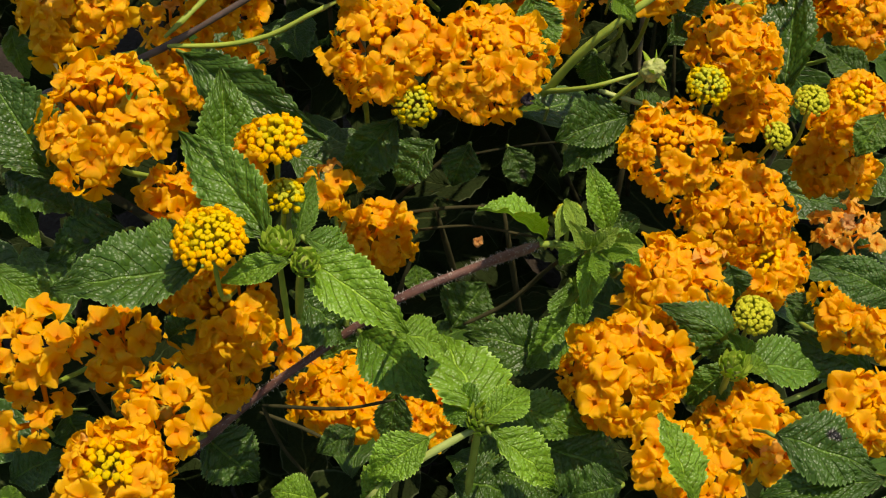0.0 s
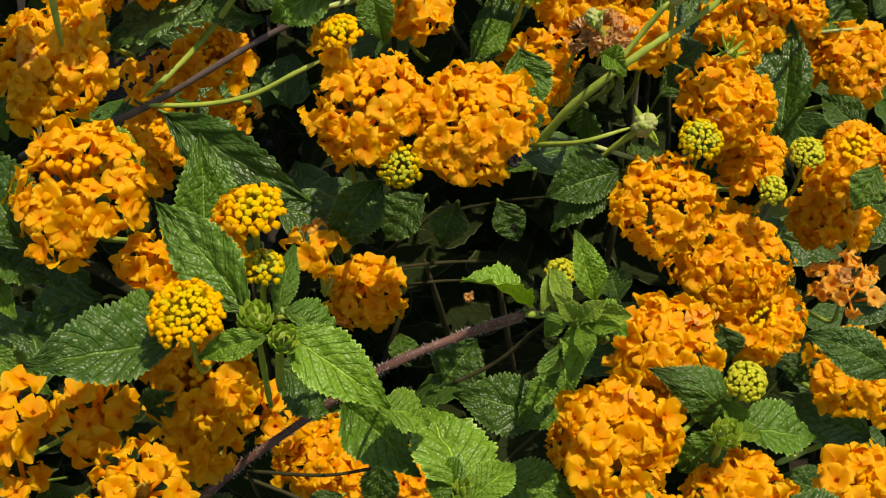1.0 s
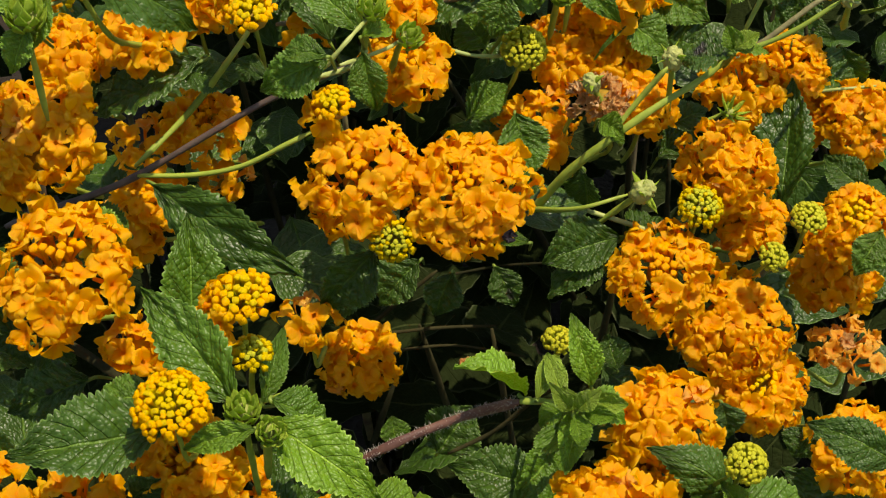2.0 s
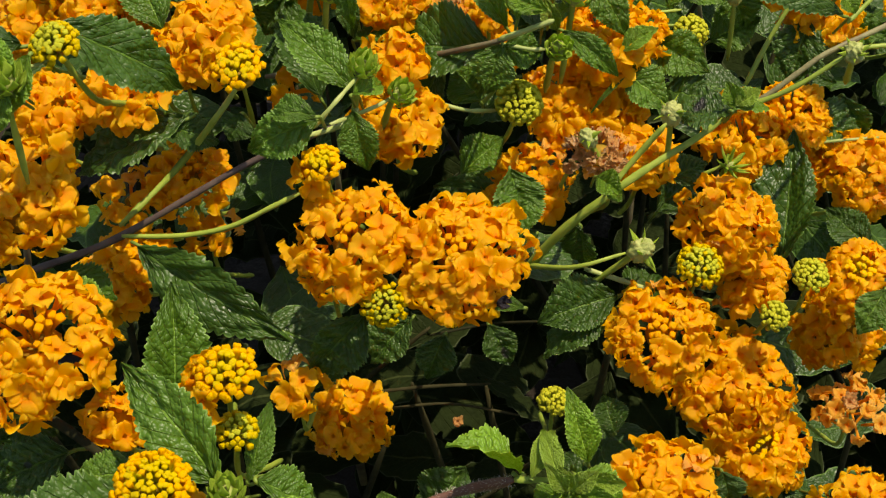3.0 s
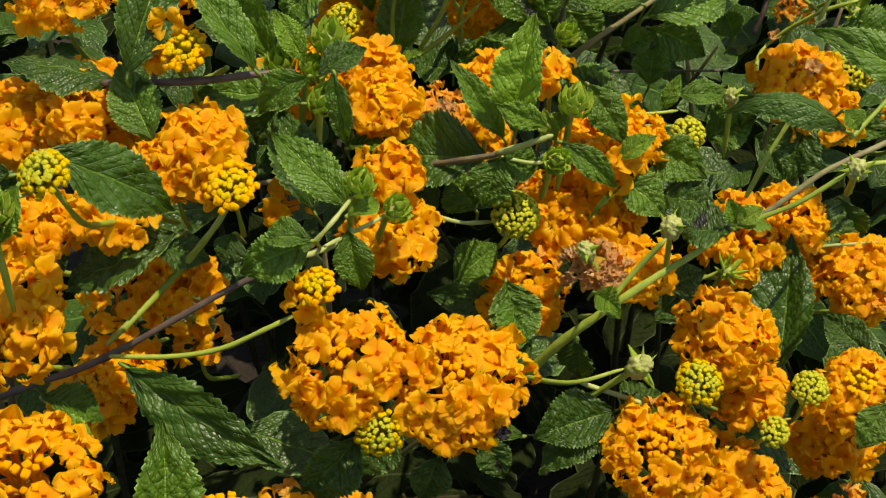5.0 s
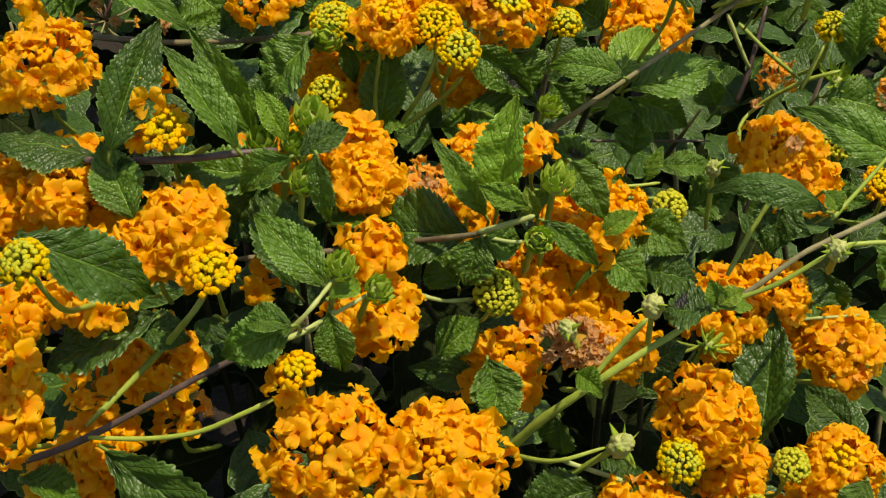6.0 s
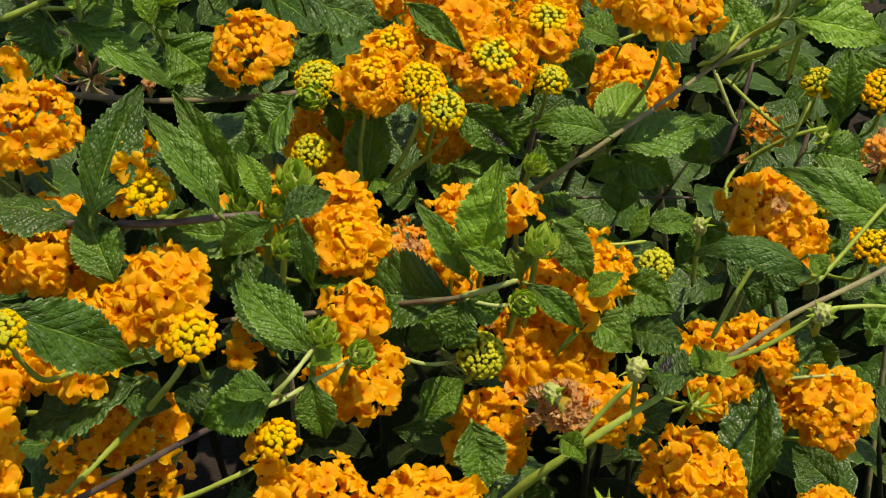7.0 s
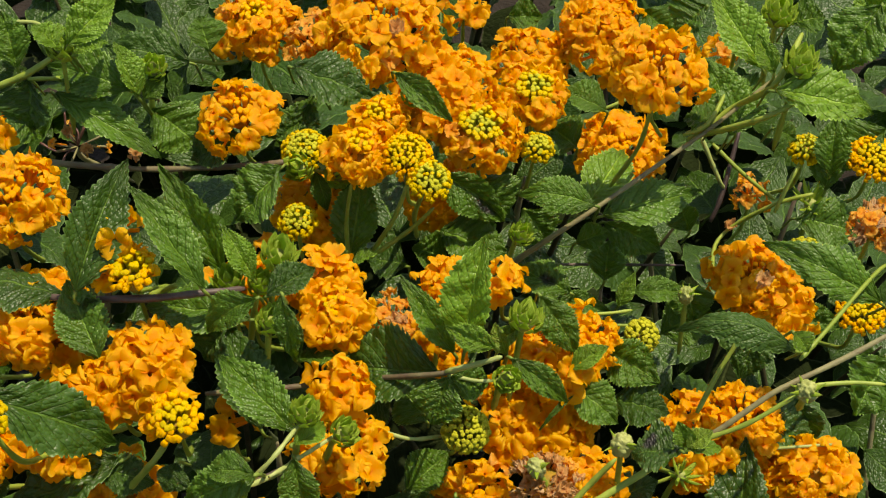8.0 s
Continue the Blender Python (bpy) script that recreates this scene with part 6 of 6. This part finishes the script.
leaf(shoot, (-12.4, 184.0, 328.5), (6.2, 181.1, 317.2), 10.3, (0.13, -0.89, 0.45), 0.45, 0.05, "mid", 390, spot=(.72, .1, .4))
leaf(shoot, (-11.0, 181.8, 309.9), (7.7, 179.5, 307.3), 17.0, (0.12, -0.15, 0.98), 0.45, 0.04, "mid", 391)
leaf(shoot, (11.1, 182.2, 321.5), (17.9, 178.6, 314.1), 11.9, (0.16, -0.82, 0.55), 0.45, 0.04, "mid", 392)
leaf(shoot, (31.4, 193.2, 310.2), (47.3, 193.6, 302.4), 10.5, (0.24, -0.86, 0.45), 0.4, 0.04, "mid", 393)
leaf(shoot, (33.6, 180.2, 302.0), (33.5, 188.1, 309.2), 9.4, (-0.03, -0.67, 0.74), 0.45, 0.04, "mid", 394)
leaf(shoot, (25.5, 170.7, 305.6), (9.8, 175.5, 307.3), 9.9, (0.01, -0.28, 0.96), 0.45, 0.04, "mid", 395, spot=(.4, 0, .3))
leaf(shoot, (41.3, 176.6, 302.9), (55.9, 179.5, 302.9), 6.8, (0.06, -0.32, 0.95), 0.45, 0.04, "mid", 396)
leaf(shoot, (38.2, 170.4, 303.2), (41.3, 176.1, 310.6), 4.0, (0.07, -0.80, 0.59), 0.65, 0.04, "light", 397)
leaf(shoot, (24.9, 184.4, 310.0), (33.3, 188.2, 312.1), 6.7, (0.14, -0.69, 0.71), 0.55, 0.04, "mid", 398)
leaf(shoot, (54.2, 201.9, 303.4), (50.1, 206.8, 308.6), 8.4, (-0.17, -0.78, 0.60), 0.55, 0.04, "mid", 399)
leaf(shoot, (21.1, 173.9, 298.4), (36.2, 177.4, 293.6), 6.9, (0.37, -0.51, 0.78), 0.55, 0.04, "mid", 400)
leaf(shoot, (-8.9, 179.6, 302.0), (-18.0, 178.6, 305.4), 9.6, (0.34, -0.60, 0.73), 0.55, 0.04, "mid", 401)
leaf(shoot, (54.3, 183.7, 301.6), (58.8, 178.1, 293.1), 10.9, (-0.04, -0.85, 0.53), 0.45, 0.04, "mid", 402)
leaf(shoot, (50.4, 177.1, 288.1), (62.9, 182.6, 293.7), 12.6, (-0.14, -0.53, 0.84), 0.45, 0.04, "mid", 403)
leaf(shoot, (36.3, 147.6, 311.8), (51.1, 141.5, 309.2), 11.2, (-0.11, -0.61, 0.78), 0.45, 0.04, "mid", 404)
leaf(shoot, (-18.3, 172.2, 305.1), (-28.8, 171.3, 306.1), 13.6, (0.10, -0.13, 0.99), 0.45, 0.04, "dark", 405)
stem(shoot, "purple", 0.74, 0.62, (60.5, 225.0, 285.7), (62.6, 229.8, 292.5), (65.2, 245.1, 306.0), seed=406)
stem(shoot, "green", 0.63, 0.53, (57.8, 238.2, 304.0), (67.0, 233.9, 298.6), (77.8, 231.5, 291.7), seed=407)
stem(shoot, "green", 0.61, 0.51, (62.0, 185.8, 298.9), (63.2, 217.2, 286.7), (75.4, 219.9, 299.4), (86.6, 220.5, 306.1), seed=408)
stem(shoot, "green", 0.61, 0.51, (77.0, 217.6, 299.7), (80.1, 223.7, 307.4), (83.3, 231.8, 310.4), seed=409)
stem(shoot, "pale", 0.63, 0.52, (54.0, 233.0, 310.8), (60.7, 230.0, 298.7), (63.0, 231.1, 293.9), seed=410)
stem(shoot, "purple", 0.40, 0.34, (12.0, 183.6, 300.0), (32.9, 189.1, 298.7), (53.8, 190.2, 301.6), seed=411)
stem(shoot, "green", 0.49, 0.41, (29.4, 159.8, 309.6), (36.4, 162.8, 308.4), (41.9, 165.8, 307.5), seed=412)

shoot = branch("lantana shoot with arched glossy leaves near a dry head", 97.6, 151.8, 337.5)
leaf(shoot, (97.6, 151.8, 337.5), (69.4, 156.7, 346.8), 10.3, (0.16, -0.58, 0.80), 0.45, 0.1, "mid", 414)
stem(shoot, "green", 0.55, 0.46, (78.9, 123.3, 345.5), (84.7, 133.6, 345.8), (96.8, 158.7, 341.0), (103.2, 170.0, 332.3), seed=415)
stem(shoot, "green", 0.59, 0.49, (82.1, 119.8, 341.8), (90.4, 121.9, 342.2), (97.6, 123.0, 342.0), seed=416)
leaf(shoot, (79.7, 207.1, 285.9), (90.0, 196.6, 282.8), 13.1, (-0.16, -0.42, 0.89), 0.45, 0.04, "mid", 417)
leaf(shoot, (83.4, 192.5, 285.6), (99.1, 193.2, 283.6), 8.4, (0.12, -0.75, 0.65), 0.45, 0.04, "mid", 418)
leaf(shoot, (103.8, 235.9, 319.4), (91.0, 231.5, 306.7), 14.6, (-0.54, -0.46, 0.70), 0.45, 0.04, "mid", 419)
leaf(shoot, (90.0, 224.4, 304.3), (90.7, 238.2, 315.6), 10.0, (-0.25, -0.60, 0.76), 0.45, 0.04, "mid", 420)
leaf(shoot, (83.4, 217.2, 298.9), (102.6, 217.4, 295.8), 13.4, (0.14, -0.52, 0.84), 0.45, 0.04, "mid", 421)
leaf(shoot, (108.7, 174.5, 294.2), (101.5, 159.5, 287.2), 17.8, (0.52, -0.55, 0.65), 0.45, 0.04, "mid", 422)
leaf(shoot, (73.5, 233.3, 316.7), (80.2, 232.2, 314.6), 5.9, (0.14, -0.64, 0.76), 0.45, 0.04, "mid", 423)

shoot = branch("broad leafy shoots with fresh toothed leaves", -51.6, 191.9, 351.0)
leaf(shoot, (-51.6, 191.9, 351.0), (-29.9, 193.0, 342.6), 14.9, (0.36, -0.23, 0.90), 0.4, 0.05, "dark", 425)
leaf(shoot, (-52.9, 186.5, 326.3), (-48.0, 196.6, 338.1), 11.4, (-0.14, -0.72, 0.68), 0.45, 0.04, "mid", 426)
leaf(shoot, (-46.0, 188.6, 321.6), (-55.5, 190.7, 328.1), 8.3, (0.38, -0.57, 0.73), 0.45, 0.04, "mid", 427)
leaf(shoot, (-26.0, 197.2, 348.8), (-9.8, 189.8, 341.6), 6.5, (-0.05, -0.75, 0.66), 0.55, 0.05, "mid", 428)
leaf(shoot, (-82.0, 198.7, 342.3), (-104.6, 197.6, 345.2), 12.4, (0.14, -0.41, 0.90), 0.45, 0.05, "dark", 429)
leaf(shoot, (-77.9, 203.3, 343.1), (-82.8, 210.5, 348.2), 9.8, (0.34, -0.37, 0.86), 0.45, 0.05, "mid", 430)
leaf(shoot, (-79.4, 172.8, 339.3), (-92.6, 176.5, 339.6), 11.8, (-0.04, -0.23, 0.97), 0.45, 0.05, "dark", 431)
leaf(shoot, (-96.9, 162.6, 373.1), (-88.2, 174.6, 380.4), 8.4, (0.31, -0.65, 0.69), 0.5, 0.05, "light", 432)
leaf(shoot, (-98.0, 161.5, 372.1), (-106.0, 164.3, 376.3), 8.1, (0.45, -0.01, 0.89), 0.55, 0.05, "light", 433)
leaf(shoot, (-95.3, 161.5, 371.7), (-87.9, 164.9, 373.6), 6.6, (-0.22, -0.07, 0.97), 0.55, 0.05, "light", 434)
leaf(shoot, (-84.8, 166.0, 358.7), (-108.9, 172.2, 357.8), 11.4, (-0.16, -0.51, 0.84), 0.4, 0.05, "mid", 435)
leaf(shoot, (-83.3, 166.8, 356.5), (-89.7, 171.8, 368.1), 7.5, (0.80, -0.24, 0.55), 0.65, 0.05, "light", 436)
leaf(shoot, (-82.5, 168.1, 354.7), (-78.5, 172.8, 358.7), 5.2, (0.33, -0.75, 0.58), 0.55, 0.05, "mid", 437)
leaf(shoot, (-110.3, 161.0, 365.5), (-115.3, 168.2, 376.1), 8.6, (0.24, -0.75, 0.62), 0.55, 0.05, "mid", 438)
leaf(shoot, (-108.1, 161.1, 362.3), (-107.4, 157.0, 349.8), 14.0, (-0.21, -0.93, 0.29), 0.45, 0.05, "dark", 439)
leaf(shoot, (27.2, 220.2, 326.4), (14.8, 221.7, 330.1), 9.1, (0.23, -0.34, 0.91), 0.45, 0.05, "mid", 440)
leaf(shoot, (65.1, 204.6, 359.4), (49.8, 217.5, 371.8), 10.6, (0.13, -0.60, 0.79), 0.5, 0.05, "light", 441)
leaf(shoot, (68.3, 194.9, 360.7), (92.9, 197.2, 355.8), 13.2, (0.21, -0.36, 0.91), 0.45, 0.08, "light", 442)
leaf(shoot, (61.4, 209.0, 334.8), (50.1, 222.3, 346.9), 12.0, (-0.03, -0.68, 0.73), 0.45, 0.05, "mid", 443)
leaf(shoot, (60.1, 206.1, 335.1), (65.3, 223.6, 342.7), 12.1, (0.23, -0.44, 0.87), 0.45, 0.05, "mid", 444)
leaf(shoot, (55.3, 205.8, 338.4), (48.0, 207.0, 338.1), 10.9, (-0.05, 0.00, 1.00), 0.45, 0.05, "mid", 445)
leaf(shoot, (72.1, 233.8, 352.7), (80.6, 236.5, 353.8), 11.0, (-0.02, -0.33, 0.94), 0.55, 0.05, "mid", 446)
leaf(shoot, (93.4, 232.8, 362.1), (84.3, 221.7, 347.3), 14.8, (-0.30, -0.66, 0.69), 0.45, 0.05, "mid", 447)
leaf(shoot, (67.3, 196.1, 364.8), (62.0, 202.0, 371.4), 4.9, (0.02, -0.74, 0.67), 0.65, 0.05, "light", 448)
leaf(shoot, (50.3, 259.1, 336.6), (43.6, 255.2, 328.5), 14.6, (-0.57, -0.46, 0.68), 0.55, 0.05, "mid", 449)
leaf(shoot, (33.0, 266.1, 326.9), (45.7, 258.2, 322.5), 12.0, (-0.09, -0.58, 0.81), 0.55, 0.05, "mid", 450)
leaf(shoot, (-6.0, 260.7, 322.9), (3.8, 262.6, 323.0), 9.2, (0.11, -0.63, 0.77), 0.55, 0.05, "mid", 451)
leaf(shoot, (90.7, 226.1, 308.7), (89.4, 234.7, 322.9), 9.3, (-0.07, -0.86, 0.51), 0.55, 0.05, "mid", 452)
leaf(shoot, (97.1, 244.6, 344.8), (89.5, 252.0, 353.2), 10.9, (-0.14, -0.81, 0.57), 0.55, 0.05, "light", 453)
leaf(shoot, (20.2, 219.2, 312.7), (11.8, 220.6, 318.3), 12.2, (0.42, -0.51, 0.75), 0.55, 0.05, "mid", 454)
leaf(shoot, (-1.9, 189.0, 323.3), (6.1, 188.5, 312.9), 13.4, (0.67, -0.51, 0.54), 0.55, 0.05, "mid", 455)
stem(shoot, "green", 0.90, 0.75, (49.5, 202.1, 334.8), (60.3, 209.0, 342.3), (68.2, 199.7, 358.6), (73.8, 216.3, 362.5), seed=456)
stem(shoot, "green", 0.64, 0.53, (48.5, 201.2, 337.3), (55.0, 204.1, 341.7), (60.6, 230.1, 342.5), seed=457)
stem(shoot, "green", 0.75, 0.63, (52.9, 203.7, 335.9), (66.7, 194.8, 351.5), (76.5, 197.6, 358.1), seed=458)
stem(shoot, "green", 0.64, 0.54, (31.4, 202.4, 315.2), (37.5, 203.7, 329.3), (39.6, 198.3, 348.6), seed=459)
stem(shoot, "green", 0.85, 0.71, (-117.4, 157.9, 359.8), (-107.0, 159.7, 365.3), (-99.1, 163.5, 370.4), seed=460)
stem(shoot, "pale", 0.53, 0.44, (-121.2, 171.6, 368.5), (-109.7, 172.6, 370.3), (-100.9, 168.1, 370.0), seed=461)
stem(shoot, "green", 0.60, 0.50, (-107.5, 160.0, 363.2), (-101.7, 168.5, 357.8), (-91.7, 169.8, 360.1), seed=462)
stem(shoot, "green", 0.67, 0.56, (-87.3, 205.9, 336.8), (-75.2, 207.5, 336.1), (-68.1, 210.7, 338.0), seed=463)
stem(shoot, "green", 0.53, 0.44, (23.8, 222.4, 323.0), (30.9, 226.0, 325.2), (33.8, 227.7, 326.4), seed=464)

# ---- woody root stocks and shaded inner foliage ----
for k, (x, y) in enumerate(((-130, -60), (-40, -90), (60, -70), (140, -40), (-150, 60), (-60, 30), (30, 60), (120, 70), (-140, 170),
                            (-50, 150), (50, 170), (140, 190), (-120, 280), (-30, 270), (70, 280), (150, 310), (-60, 370), (40, 370))):
    woody_stems("bare woody lantana stems rising from dark soil", x, y, 300 + k)
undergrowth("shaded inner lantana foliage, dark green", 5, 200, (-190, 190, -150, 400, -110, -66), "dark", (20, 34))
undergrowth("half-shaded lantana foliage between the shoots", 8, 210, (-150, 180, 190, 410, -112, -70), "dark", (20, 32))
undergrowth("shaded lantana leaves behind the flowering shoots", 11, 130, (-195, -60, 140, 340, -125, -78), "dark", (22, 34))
# The leaf colour of these two layers carries the shade inside the shrub.
undergrowth("older lantana foliage deep inside the shrub, dull and darkened in colour for shade", 6, 900, (-210, 210, -160, 430, -190, -105), "old", (26, 44))
undergrowth("lowest dull lantana leaves above the soil, shade put into their colour", 7, 680, (-230, 260, -180, 560, -290, -190), "old", (30, 48))
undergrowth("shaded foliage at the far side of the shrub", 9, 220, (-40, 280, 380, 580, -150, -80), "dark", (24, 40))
